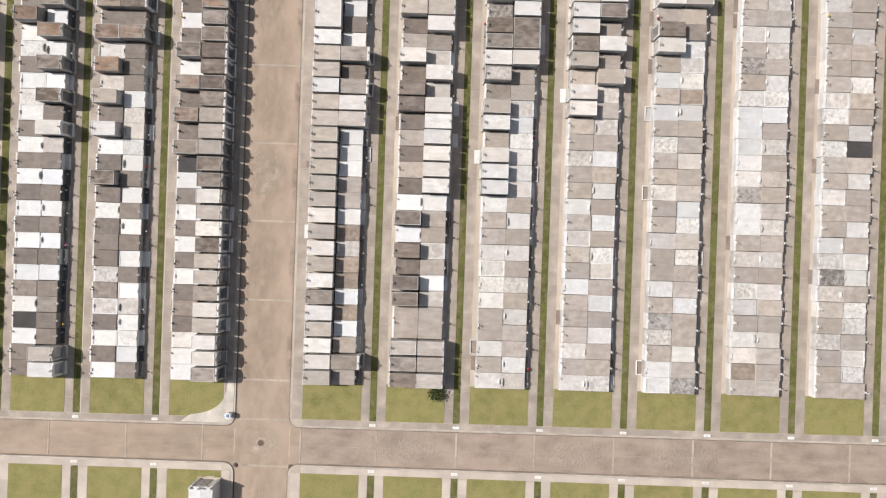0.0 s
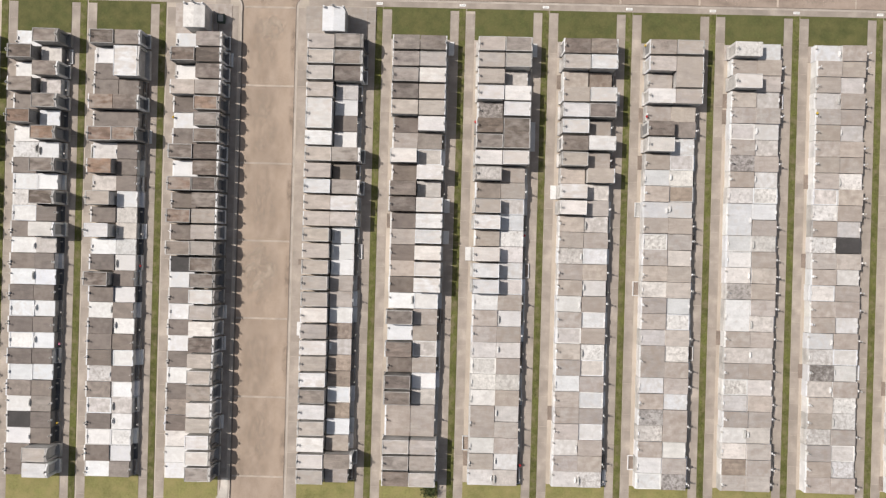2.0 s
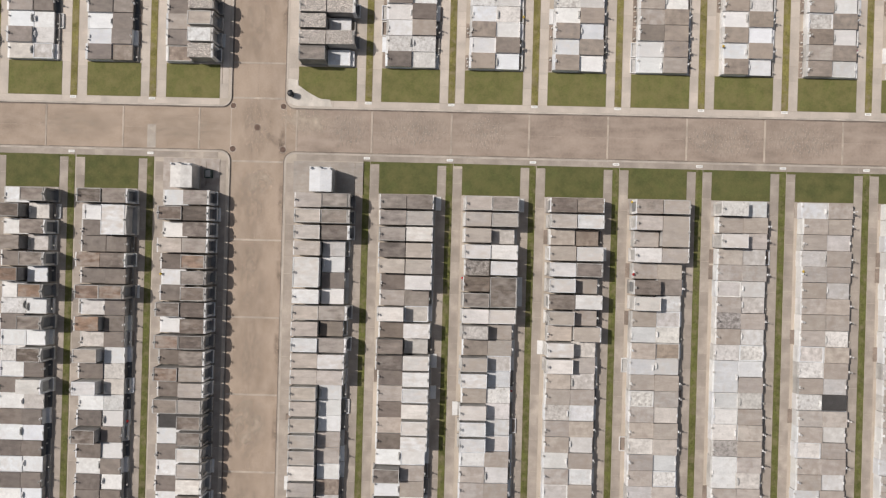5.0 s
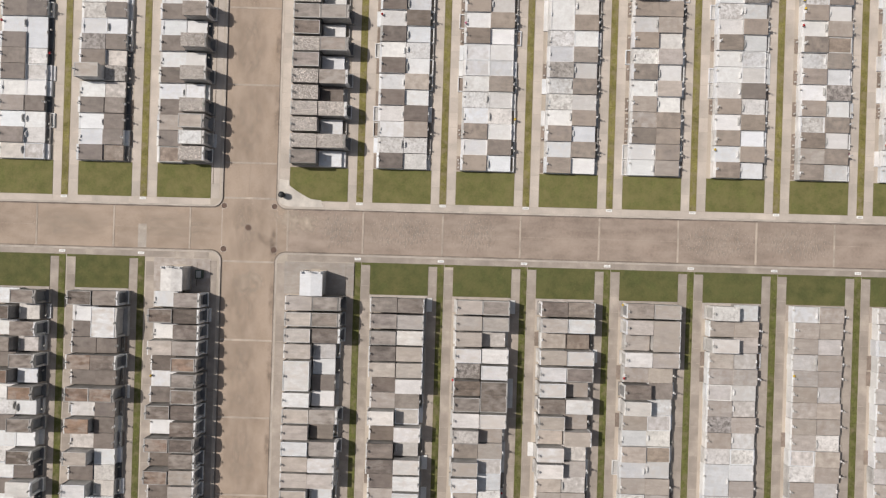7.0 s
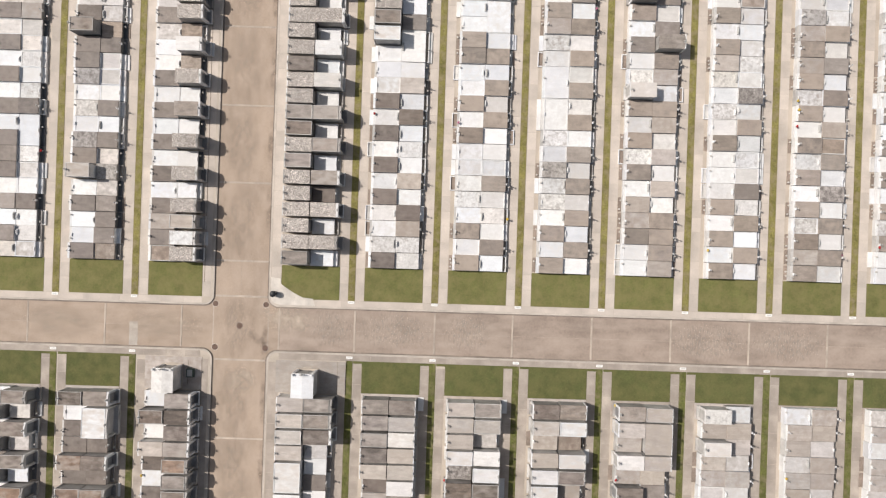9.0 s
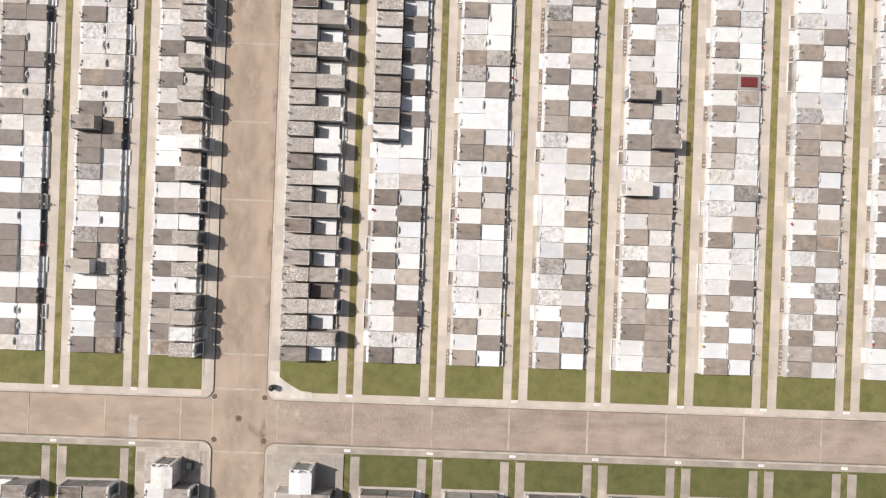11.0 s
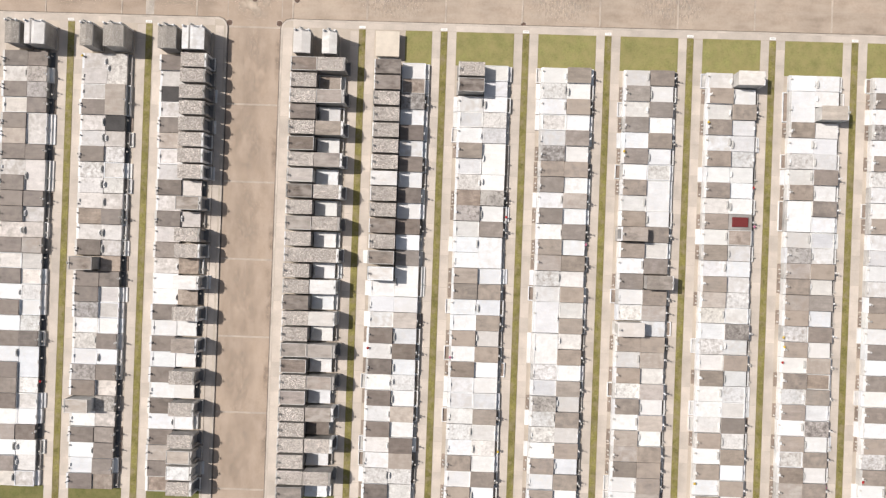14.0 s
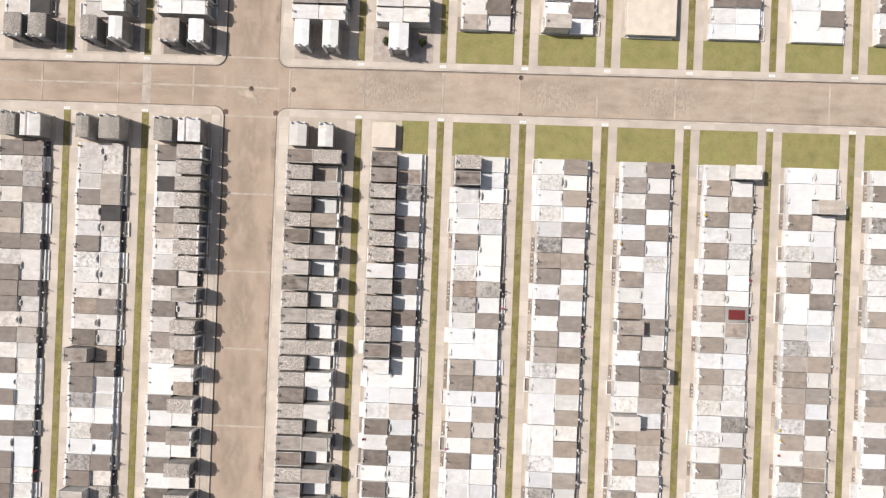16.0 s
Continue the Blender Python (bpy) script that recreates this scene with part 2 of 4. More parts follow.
M_SOIL = material("ground_grass", (0.13, 0.13, 0.045), rough=0.95, fine=0.3, stain=0.3, stain_scale=0.05, fine_scale=2)
M_IRON = material("cast_iron", (0.07, 0.06, 0.055), rough=0.7, stain=0.3)
M_RUST = material("rusty_iron", (0.15, 0.1, 0.078), rough=0.8, stain=0.4, stain_scale=3)
M_MARK = material("white_marker_paint", (0.8, 0.79, 0.76), stain=0.1)
M_LEAF = material("shrub_leaf", (0.055, 0.075, 0.025), fine=0.4, fine_scale=8, vary=0.2)
M_TWIG = material("shrub_wood", (0.16, 0.11, 0.08))
M_BLUE = material("blue_plastic", (0.16, 0.3, 0.55), rough=0.4, bump=0.0)
M_FRAME = material("dark_green_paint", (0.06, 0.085, 0.065), rough=0.5)
M_BLACK = material("black_plastic", (0.02, 0.02, 0.022), rough=0.45, bump=0.0)


# ---- mesh helpers ----
def box(bm, x0, x1, y0, y1, z0, z1, c=0.0):
    """A box, its top edge worn round by c."""
    low = [bm.verts.new((x, y, z0)) for x, y in ((x0, y0), (x1, y0), (x1, y1), (x0, y1))]
    if c:
        mid = [bm.verts.new((v.co.x, v.co.y, z1 - c)) for v in low]
        top = [bm.verts.new((x, y, z1)) for x, y in ((x0 + c, y0 + c), (x1 - c, y0 + c), (x1 - c, y1 - c), (x0 + c, y1 - c))]
        rings = [low, mid, top]
    else:
        top = [bm.verts.new((v.co.x, v.co.y, z1)) for v in low]
        rings = [low, top]
    for a, b in zip(rings, rings[1:]):
        for i in range(4):
            bm.faces.new((a[i], a[(i + 1) % 4], b[(i + 1) % 4], b[i]))
    bm.faces.new(top)
    bm.faces.new(low[::-1])


def turned(bm, x, y, profile, sides=10):
    """A lathe form at x, y from rows of radius and height."""
    rings = [[bm.verts.new((x + r * math.cos(2 * math.pi * i / sides), y + r * math.sin(2 * math.pi * i / sides), z)) for i in range(sides)] for r, z in profile]
    for a, b in zip(rings, rings[1:]):
        for i in range(sides):
            bm.faces.new((a[i], a[(i + 1) % sides], b[(i + 1) % sides], b[i]))
    bm.faces.new(rings[-1])
    bm.faces.new(rings[0][::-1])


def gable(bm, x0, x1, y0, y1, z0, z1, rise):
    """A roof slab from z0 to z1 whose ridge runs along x and stands higher by rise."""
    ym = (y0 + y1) / 2
    ends = []
    for x in (x0, x1):
        ends.append([bm.verts.new(p) for p in ((x, y0, z0), (x, y1, z0), (x, y1, z1), (x, ym, z1 + rise), (x, y0, z1))])
    a, b = ends
    bm.faces.new(a)
    bm.faces.new(b[::-1])
    for i in range(5):
        bm.faces.new((a[i], b[i], b[(i + 1) % 5], a[(i + 1) % 5]))


def mesh(name, bm, *mats):
    me = bpy.data.meshes.new(name)
    bmesh.ops.recalc_face_normals(bm, faces=bm.faces)
    bm.to_mesh(me)
    bm.free()
    for m in mats:
        me.materials.append(m)
    return me


def part(name, bm, mat, parent, label=""):
    ob = new(name, mesh(name, bm, mat))
    ob.parent = parent
    return tagged(ob, label)


def boxes(*rows):
    bm = bmesh.new()
    for row in rows:
        box(bm, *row)
    return bm


# ---- the plan ----
PITCH = 1.557
LEFT, RIGHT = 4.74, 5.17  # breadth of a double row of tombs, west and east of the avenue
COLUMNS = [(-24.55, LEFT), (-16.68, LEFT), (-8.8, LEFT)] + [(4.37 + 8.225 * i, RIGHT) for i in range(8)]


def road_line(which, x):
    """The y of a cross road's edge."""
    y0, slope = {"A_s": (-58.25, 0.001), "A_n": (-54.55, 0.005), "B_s": (-2.4, 0.002), "B_n": (1.97, 0.0034), "C_s": (53.87, 0.006), "C_n": (58.07, 0.0095)}[which]
    return y0 + slope * x


def row_y(block, i, x):
    """The south edge of row i of a block."""
    y0, slope = {"south": (-50.03, 0.0065), "north": (6.15, 0.002), "far": (62.25, 0.001)}[block]
    return y0 + slope * x + PITCH * i


# each letter is a tomb (= one that takes two places), from the south end to the north end: small letters low slab tombs, capitals tall roofed tombs
PLAN = {
    "south": [
        ("ddwkwgwdwdwdwdwdwmwdmwBdHwHw", "WCddggwdwdwdwdlWdHwHwBwHlHlH"),
        ("wdwdlgmdddwdHdwWdClBlBdBddwH", "gwmwlwdwdwgwdwmlmwdddBdHdW=H"),
        ("wwldgdwdwdwdwkGdBdBwHdwdCwHw", "GWWCWGCCHWCWDHGCGHHHHHGBGHHG"),
        ("CWWCWGWCWCWCCCCCCCWCCWW=CCCC", "cGcwtwttltwccwwwCWGgGwdwlDGG"),
        ("DGCc=DDdDwDwdcdcdDDdWcdCDGGG", "CGCc=lwclccwWWWWWWlWlgWCCWCD"),
        ("lgwc=wmmlccwWWWgWCdMWDHnWCCC", "lwcclgmglcwclwlmwlccWD=WWlCG"),
        ("lgwgcgwcclgwccmggWWgCBWWCcCD", "mcgwcwclmgwgwcwclglCgWgDWtWG"),
        ("wwgmngwc=lcclccmcwcwcWDcWgCG", "ncwc=wccmcmwcclccwtmlwdcCC=C"),
        ("ctlwglmclcw=nlwww=mcnclccWgM", "ccclgglclclcgccmcwmwclwclccw"),
        ("ccgmgglnmwcclgcmgmlggggglggw", "cmlgmmgwwgwccwcklggmgglgglgg"),
        ("gclgwgcglcgwlcggclgwcglgcwgl", ""),
    ],
    "north": [
        ("lgwcwdgdwdwdwdwdwdddwdcdwdwd", "llwdwlmw=dmwmlwclwdw=dw=dnnd"),
        ("dwwdwCdnwmwnddHdwtwmmgwlgllw", "tggglnldwdwlldtwldlmlmlkc=m="),
        ("tdcdwdwdwdwdwwwgldldlwcdwkwd", "SMCSwSwSwGwStWtSSwGwSSSSSSSS"),
        ("GSSSSSGSDGSSDSSSSGSDCSDSDSSD", "wSwSdGwGwBwWwWwSwSwSwBwBlBtS"),
        ("dmwldldwdldlwwWDSDSSWSSSSSDD", "mmcdwcwmwdlcww=gwdwdwdldwntw"),
        ("dwdwmllldwdwwddwwlntmldlllDS", "wgwmldlwwdldwdww=gwnww=mmwll"),
        ("dwdwmmnlmw=w=lmcdwglgdnlmwmw", "wdwdldldwdldldldwgwcwdwgwdwd"),
        ("wwgccwgmdldWmwgwgGdldwgwglgl", "cdddwcwclcdlcdGgldww=mwgwgwg"),
        ("dwdwdlwwdlmlmcdldwdldwdlgldl", "wdwdmglmldlnlmlwltrwwwmlldwW"),
        ("gcdmdwdmdwdmdcdcnlw=dlmwdw=w", "ldwdwnldtcwgwgldllwdldlwlCww"),
        ("wwgmdwgwgwgwdglwlldwlmdwnwgw", ""),
    ],
    "far": [
        ("lwdwd", "kdgwd"), ("lwdwg", "WWdlw"), ("WWdwd", "WHdwd"),
        ("WGdwd", "WGwdw"), ("WWmwd", "WWdwd"), ("clmwd", "ldcww"),
        ("Cwdwd", "wdwdw"), ("", ""), ("wldwd", "wwdwd"), ("w=lwd", "wdwmd"), ("gwdwd", ""),
    ],
}

# ---- ground, roads, pavements ----
EDGE_W, EDGE_E = -32.0, 69.0
ground = tagged(new("ground", mesh("ground", boxes((-2500, 2500, -2500, 2500, -0.6, -0.16)), M_SOIL)), "flat grassy land reaching to the horizon", "ground", kind="structure")
AVENUE_W, AVENUE_E = -2.6, 2.8


def strip(name, x0, x1, south, north, z0, z1, mat, label, cat):
    """A slab of ground between two slanting lines y(x)."""
    bm = bmesh.new()
    pts = [(x0, south(x0)), (x1, south(x1)), (x1, north(x1)), (x0, north(x0))]
    low = [bm.verts.new((*p, z0)) for p in pts]
    top = [bm.verts.new((*p, z1)) for p in pts]
    for i in range(4):
        bm.faces.new((low[i], low[(i + 1) % 4], top[(i + 1) % 4], top[i]))
    bm.faces.new(top)
    bm.faces.new(low[::-1])
    return tagged(new(name, mesh(name, bm, mat)), label, cat, kind="structure")


ROADS = {}
ROADS["avenue"] = strip("road_avenue", AVENUE_W, AVENUE_E, lambda x: -75, lambda x: 80, -0.4, -0.112, M_JOINT, "pale jointed concrete bed of the straight avenue", "road")
for k in "ABC":
    ROADS[k + "w"] = strip("road_cross_" + k.lower() + "_west", EDGE_W - 40, AVENUE_W, lambda x: road_line(k + "_s", x), lambda x: road_line(k + "_n", x), -0.4, -0.112, M_JOINT, "pale jointed concrete bed of a cross road", "road")
    ROADS[k + "e"] = strip("road_cross_" + k.lower() + "_east", AVENUE_E, EDGE_E + 40, lambda x: road_line(k + "_s", x), lambda x: road_line(k + "_n", x), -0.4, -0.112, M_JOINT, "pale jointed concrete bed of a cross road", "road")

for k in "ABC":
    strip("road_crossing_" + k.lower(), AVENUE_W - 1.1, AVENUE_E + 1.1, lambda x: road_line(k + "_s", x) - 1.1, lambda x: road_line(k + "_n", x) + 1.1, -0.4, -0.108, M_ROAD, "worn concrete of a road crossing", "road")

for k, lines in (("a", (-58.5, -53.9)), ("b", (-3.4, 2.9)), ("c", (53.0, 55.9, 58.9))):
    for y in lines:
        strip("road_joint", AVENUE_W, AVENUE_E, lambda x: y - 0.12, lambda x: y + 0.12, -0.3, -0.104, M_JOINT, "pale filled joint across the road", "road")
    for x in (AVENUE_W, AVENUE_E):
        strip("road_joint", x - 0.08, x + 0.08, lambda q: lines[0] + 1.0, lambda q: lines[-1] - 1.0, -0.3, -0.105, M_JOINT, "pale filled joint beside the crossing", "road")
strip("road_joint", 0.0, 0.1, lambda x: 53.1, lambda x: 58.8, -0.3, -0.103, M_JOINT, "pale filled joint along the crossing", "road")

BLOCKS = {"below": (lambda x: -75, lambda x: road_line("A_s", x)), "south": (lambda x: road_line("A_n", x), lambda x: road_line("B_s", x)), "north": (lambda x: road_line("B_n", x), lambda x: road_line("C_s", x)), "far": (lambda x: road_line("C_n", x), lambda x: 80)}
def paving(name, points):
    bm = bmesh.new()
    low = [bm.verts.new((*p, -0.4)) for p in points]
    top = [bm.verts.new((*p, 0.0)) for p in points]
    for i in range(len(points)):
        k = (i + 1) % len(points)
        bm.faces.new((low[i], low[k], top[k], top[i]))
    bm.faces.new(top)
    bm.faces.new(low[::-1])
    return tagged(new(name, mesh(name, bm, M_WALK)), "beige concrete paving around the tomb rows", "pavement", kind="structure")


def corner(cx, cy, r, a0, a1):
    return [(cx + r * math.cos(radians(a0 + (a1 - a0) * k / 8)), cy + r * math.sin(radians(a0 + (a1 - a0) * k / 8))) for k in range(9)]


RAD = 1.0  # radius of the block corners at the avenue
OUTLINES, PAVED = {}, {}
for name, (s, n) in BLOCKS.items():
    s0, n0 = s(AVENUE_W), n(AVENUE_W)
    OUTLINES[name, "west"] = [(EDGE_W, n(EDGE_W))] + corner(AVENUE_W - RAD, n0 - RAD, RAD, 90, 0) + corner(AVENUE_W - RAD, s0 + RAD, RAD, 0, -90) + [(EDGE_W, s(EDGE_W))]
    s0, n0 = s(AVENUE_E), n(AVENUE_E)
    OUTLINES[name, "east"] = [(EDGE_E, s(EDGE_E))] + corner(AVENUE_E + RAD, s0 + RAD, RAD, 270, 180) + corner(AVENUE_E + RAD, n0 - RAD, RAD, 180, 90) + [(EDGE_E, n(EDGE_E))]
    for side in ("west", "east"):
        PAVED[name, side] = paving(f"pavement_{name}_{side}", OUTLINES[name, side])


def lawn(x0, x1, south, north, label="mown green lawn at the end of a tomb row", mat=None):
    ob = strip("lawn", x0, x1, south, north, -0.05, 0.03, mat or (M_GRASS_DRY if north(x0) > 10 or north(x0) < -48 else M_GRASS_MID if north(x0) > 0 else M_GRASS), label, "grass")
    LAWNS.append((x0, x1, max(south(x0), south(x1)), min(north(x0), north(x1))))
    return ob


rng_walk = random.Random(11)
LAWNS = []
SIDE = 0.82  # breadth of the pavement along the cross roads
for i, (x, w) in enumerate(COLUMNS):
    strips = [(x + w + 1.12, x + w + 1.78)] if i != 2 else []
    if i == 0:
        strips.append((x - 2.0, x - 1.3))
    if i == 10:
        strips = []
    for name, (s, n) in BLOCKS.items():
        if name == "south" and i not in (2, 3):
            for a, b in ((x - 1.22, x - 0.35), (x + w + 0.25, x + w + 1.12)):
                lawn(a, b, lambda q: n(q) - 0.98, lambda q: n(q) - 0.74, "narrow band of grass at the end of a walk")
        for a, b in strips:
            lawn(a, b, lambda q: s(q) + SIDE, lambda q: n(q) - (SIDE if name != "south" else 0.74), "narrow green grass strip between two tomb rows", {"south": M_STRIP, "below": M_STRIP}.get(name, M_STRIP_DRY))
        if name == "south":
            lawn(x - 0.35, x + w + 0.25, lambda q: s(q) + SIDE, lambda q: row_y("south", 0, q) - 0.03)
            if i not in (2, 3):
                strip("pavement_base", x - 0.34, x + w + 0.22, lambda q: row_y("south", 28, q) - 1.5, lambda q: row_y("south", 28, q) + 0.08, -0.05, 0.06, M["c"], "grey concrete base at the end of a tomb row", "pavement")
                lawn(x - 0.35, x + w + 0.25, lambda q: row_y("south", 28, q) + 0.09, lambda q: n(q) - 0.74)
        if name == "north":
            lawn(x - 0.35, x + w + 0.25, lambda q: s(q) + SIDE, lambda q: row_y("north", 0, q) - 0.03)
            if i > 4:
                lawn(x - 0.35, x + w + 0.25, lambda q: row_y("north", 28, q) + 0.03, lambda q: n(q) - SIDE)
            if i == 4:
                lawn(x + 2.75, x + w + 0.25, lambda q: row_y("north", 28, q) + 0.03, lambda q: n(q) - SIDE)
        if name == "below":
            lawn(x - 0.35, x + w + 0.25, lambda q: -72, lambda q: n(q) - SIDE)
        if name == "far" and i > 4:
            lawn(x - 0.35, x + w + 0.25, lambda q: s(q) + SIDE, lambda q: row_y("far", 0, q) - 0.03)

# ---- walkway slabs ----
M_SLABS = material("walk_slab_concrete", (0.525, 0.46, 0.4), fine=0.07, stain=0.18, stain_scale=0.6)
M_SLABS_GREY = material("grey_walk_slab_concrete", (0.415, 0.358, 0.308), fine=0.08, stain=0.28, stain_scale=0.6, dark=(0.27, 0.232, 0.2), cover=0.25, mottle_scale=0.9, edge=0.4)
for slab_mat in (M_SLABS, M_SLABS_GREY):
    _n = slab_mat.node_tree.nodes
    _geo = _n.new("ShaderNodeNewGeometry")
    for node in _n:
        if node.type == "OBJECT_INFO":
            for link in list(node.outputs["Random"].links):
                link_node = link.to_node
                slab_mat.node_tree.links.new(_geo.outputs["Random Per Island"], link.to_socket)
                link_node.inputs[3].default_value, link_node.inputs[4].default_value = 0.88, 1.07
SLAB_LOOK = {"south": ((0.415, 0.358, 0.308), dict(stain=0.28, dark=(0.27, 0.232, 0.2), cover=0.25, mottle_scale=0.9, edge=0.4)), "north": ((0.525, 0.46, 0.4), dict(stain=0.18))}
slab_meshes = {k: mesh("walk_slab", boxes((0, 1, 0, 1, -0.03, 0, 0.004)), material(k + "_walk_slab_concrete", c, fine=0.07, stain_scale=0.6, vary=0.09, **more)) for k, (c, more) in SLAB_LOOK.items()}
for name, (s, n) in BLOCKS.items():
    verts, faces = [], []
    for i, (x, w) in enumerate(COLUMNS):
        walks = [(x + w + 0.27, x + w + 1.1)] if i != 10 else []
        walks.append((x - 1.22 if i != 3 else x - 1.35, x - 0.37))
        for a, c in walks:
            y = max(s(a), -66) + SIDE
            end = min(n(a), 70) - (SIDE if name != "south" else 0.98)
            while y < end - 0.3:
                q = min(y + rng_walk.uniform(1.4, 1.7), end)
                k, top = len(verts), 0.008 + rng_walk.uniform(0, 0.006)
                if name in slab_meshes and 10 < a < 29:
                    slab = new("walk_slab", slab_meshes[name])
                    slab.matrix_basis = pose(a, y + 0.012, top) @ Matrix.Diagonal((c - a, q - y - 0.024, 1, 1))
                    slab.parent = PAVED[name, "east"]
                    y = q
                    continue
                for z in (-0.03, top):
                    verts += [(a, y + 0.012, z), (c, y + 0.012, z), (c, q - 0.012, z), (a, q - 0.012, z)]
                faces += [(k + 4, k + 5, k + 6, k + 7)] + [(k + j, k + (j + 1) % 4, k + 4 + (j + 1) % 4, k + 4 + j) for j in range(4)]
                y = q
    for line, sign in ((s, 1), (n, -1)):
        if abs(line(0)) > 70:
            continue
        for x0, x1 in ((-30.0, AVENUE_W - 1.2), (AVENUE_E + 1.2, 66.0)):
            x = x0
            while x < x1 - 0.3:
                q = min(x + rng_walk.uniform(1.6, 4.2), x1)
                k, top = len(verts), 0.006 + rng_walk.uniform(0, 0.005)
                for z in (-0.03, top):
                    verts += [(u + d, line(u) + sign * v, z) for u, v, d in ((x, 0.19, 0.01), (q, 0.19, -0.01), (q, SIDE - 0.03, -0.01), (x, SIDE - 0.03, 0.01))[::sign]]
                faces += [(k + 4, k + 5, k + 6, k + 7)] + [(k + j, k + (j + 1) % 4, k + 4 + (j + 1) % 4, k + 4 + j) for j in range(4)]
                x = q
    me = bpy.data.meshes.new("walk_slabs")
    me.from_pydata(verts, [], faces)
    me.materials.append(M_SLABS_GREY if name == "south" else M_SLABS)
    tagged(new("walk_slabs", me), "cast concrete slabs of the walks between tomb rows", "pavement", kind="stuff")

# ---- dark joints in the paving beside the avenue ----
for x, y0, y1 in ((-3.6, -53.6, -3.4), (-3.6, 4.2, 49.5), (9.85, -6.4, -3.3), (-4.93, -6.0, -3.6)):
    strip("pavement_joint", x - 0.025, x + 0.025, lambda q: y0, lambda q: y1, -0.03, 0.034, M_GUTTER, "dark open joint in the paving", "pavement")

# ---- kerbs and gutters ----
def kerb(name, points, width, z0, z1, mat, label):
    """A long narrow stone along a line of points, to the left of its way."""
    bm = bmesh.new()
    rows = []
    for i, p in enumerate(points):
        a, c = Vector(points[max(i - 1, 0)]), Vector(points[min(i + 1, len(points) - 1)])
        side = Vector((-(c - a).y, (c - a).x)).normalized() * width
        q = Vector(p) + side
        rows.append([bm.verts.new((p[0], p[1], z0)), bm.verts.new((p[0], p[1], z1)), bm.verts.new((q.x, q.y, z1)), bm.verts.new((q.x, q.y, z0))])
    for r, s in zip(rows, rows[1:]):
        for i in range(4):
            bm.faces.new((r[i], s[i], s[(i + 1) % 4], r[(i + 1) % 4]))
    bm.faces.new(rows[0])
    bm.faces.new(rows[-1][::-1])
    return tagged(new(name, mesh(name, bm, mat)), label, "kerb", kind="structure")


for (name, side), line in OUTLINES.items():
    kerb(f"kerb_{name}_{side}", line, -0.17, -0.15, 0.012, M_KERB, "pale concrete kerb along the road")
    kerb(f"gutter_{name}_{side}", line, 0.13, -0.15, -0.094, M_GUTTER, "dark stained gutter line along the kerb")

# ---- tombs ----
KINDS = {
    "w": ("white_slab_tomb", "low tomb with a white painted concrete slab"), "l": ("pale_slab_tomb", "low tomb with a pale grey concrete slab"), "p": ("pale_slab_tomb", "low tomb with an aged pale concrete slab"),
    "c": ("buff_slab_tomb", "low tomb with a buff concrete slab and cross"), "g": ("grey_slab_tomb", "low tomb with a plain grey concrete slab"),
    "d": ("granite_slab_tomb", "low tomb with a dark grey granite slab"), "e": ("granite_slab_tomb", "low tomb with a medium grey granite slab"), "k": ("granite_slab_tomb", "low tomb with a blackened dark slab"),
    "t": ("buff_slab_tomb", "low tomb with a tan weathered slab"), "r": ("red_slab_tomb", "low tomb with a red painted slab"),
    "m": ("stained_slab_tomb", "low tomb with a stained mottled white slab"), "n": ("stained_slab_tomb", "low tomb with a slab blackened by lichen"),
    "W": ("tall_white_tomb", "tall tomb with a white roof slab"), "C": ("tall_buff_tomb", "tall tomb with a buff roof slab"),
    "G": ("tall_grey_tomb", "tall tomb with a grey roof slab"), "D": ("tall_grey_tomb", "tall tomb with a dark grey roof slab"),
    "H": ("tall_grey_tomb", "tall tomb with a dark weathered roof slab"), "B": ("tall_brown_tomb", "tall tomb with a rust-brown roof slab"),
    "S": ("tall_pebbled_tomb", "tall tomb with a white pebbled roof"), "M": ("tall_stained_tomb", "tall tomb with a stained mottled roof slab"),
}
rng = random.Random(7)


def vase(parent, x, y, z, flowers):
    bm = bmesh.new()
    turned(bm, x, y, ((0.05, z), (0.09, z + 0.1), (0.05, z + 0.2), (0.08, z + 0.26)), 8)
    ob = part("vase", bm, M_VASE, parent)
    if flowers:
        bm = bmesh.new()
        for k in range(7):
            a = k * 0.9
            turned(bm, x + 0.075 * math.cos(a) * (k > 0), y + 0.075 * math.sin(a) * (k > 0), ((0.02, z + 0.24), (0.07, z + 0.31), (0.03, z + 0.38)), 5)
        part("bouquet", bm, M_FLOWERS[flowers], ob, f"bunch of {flowers} flowers")


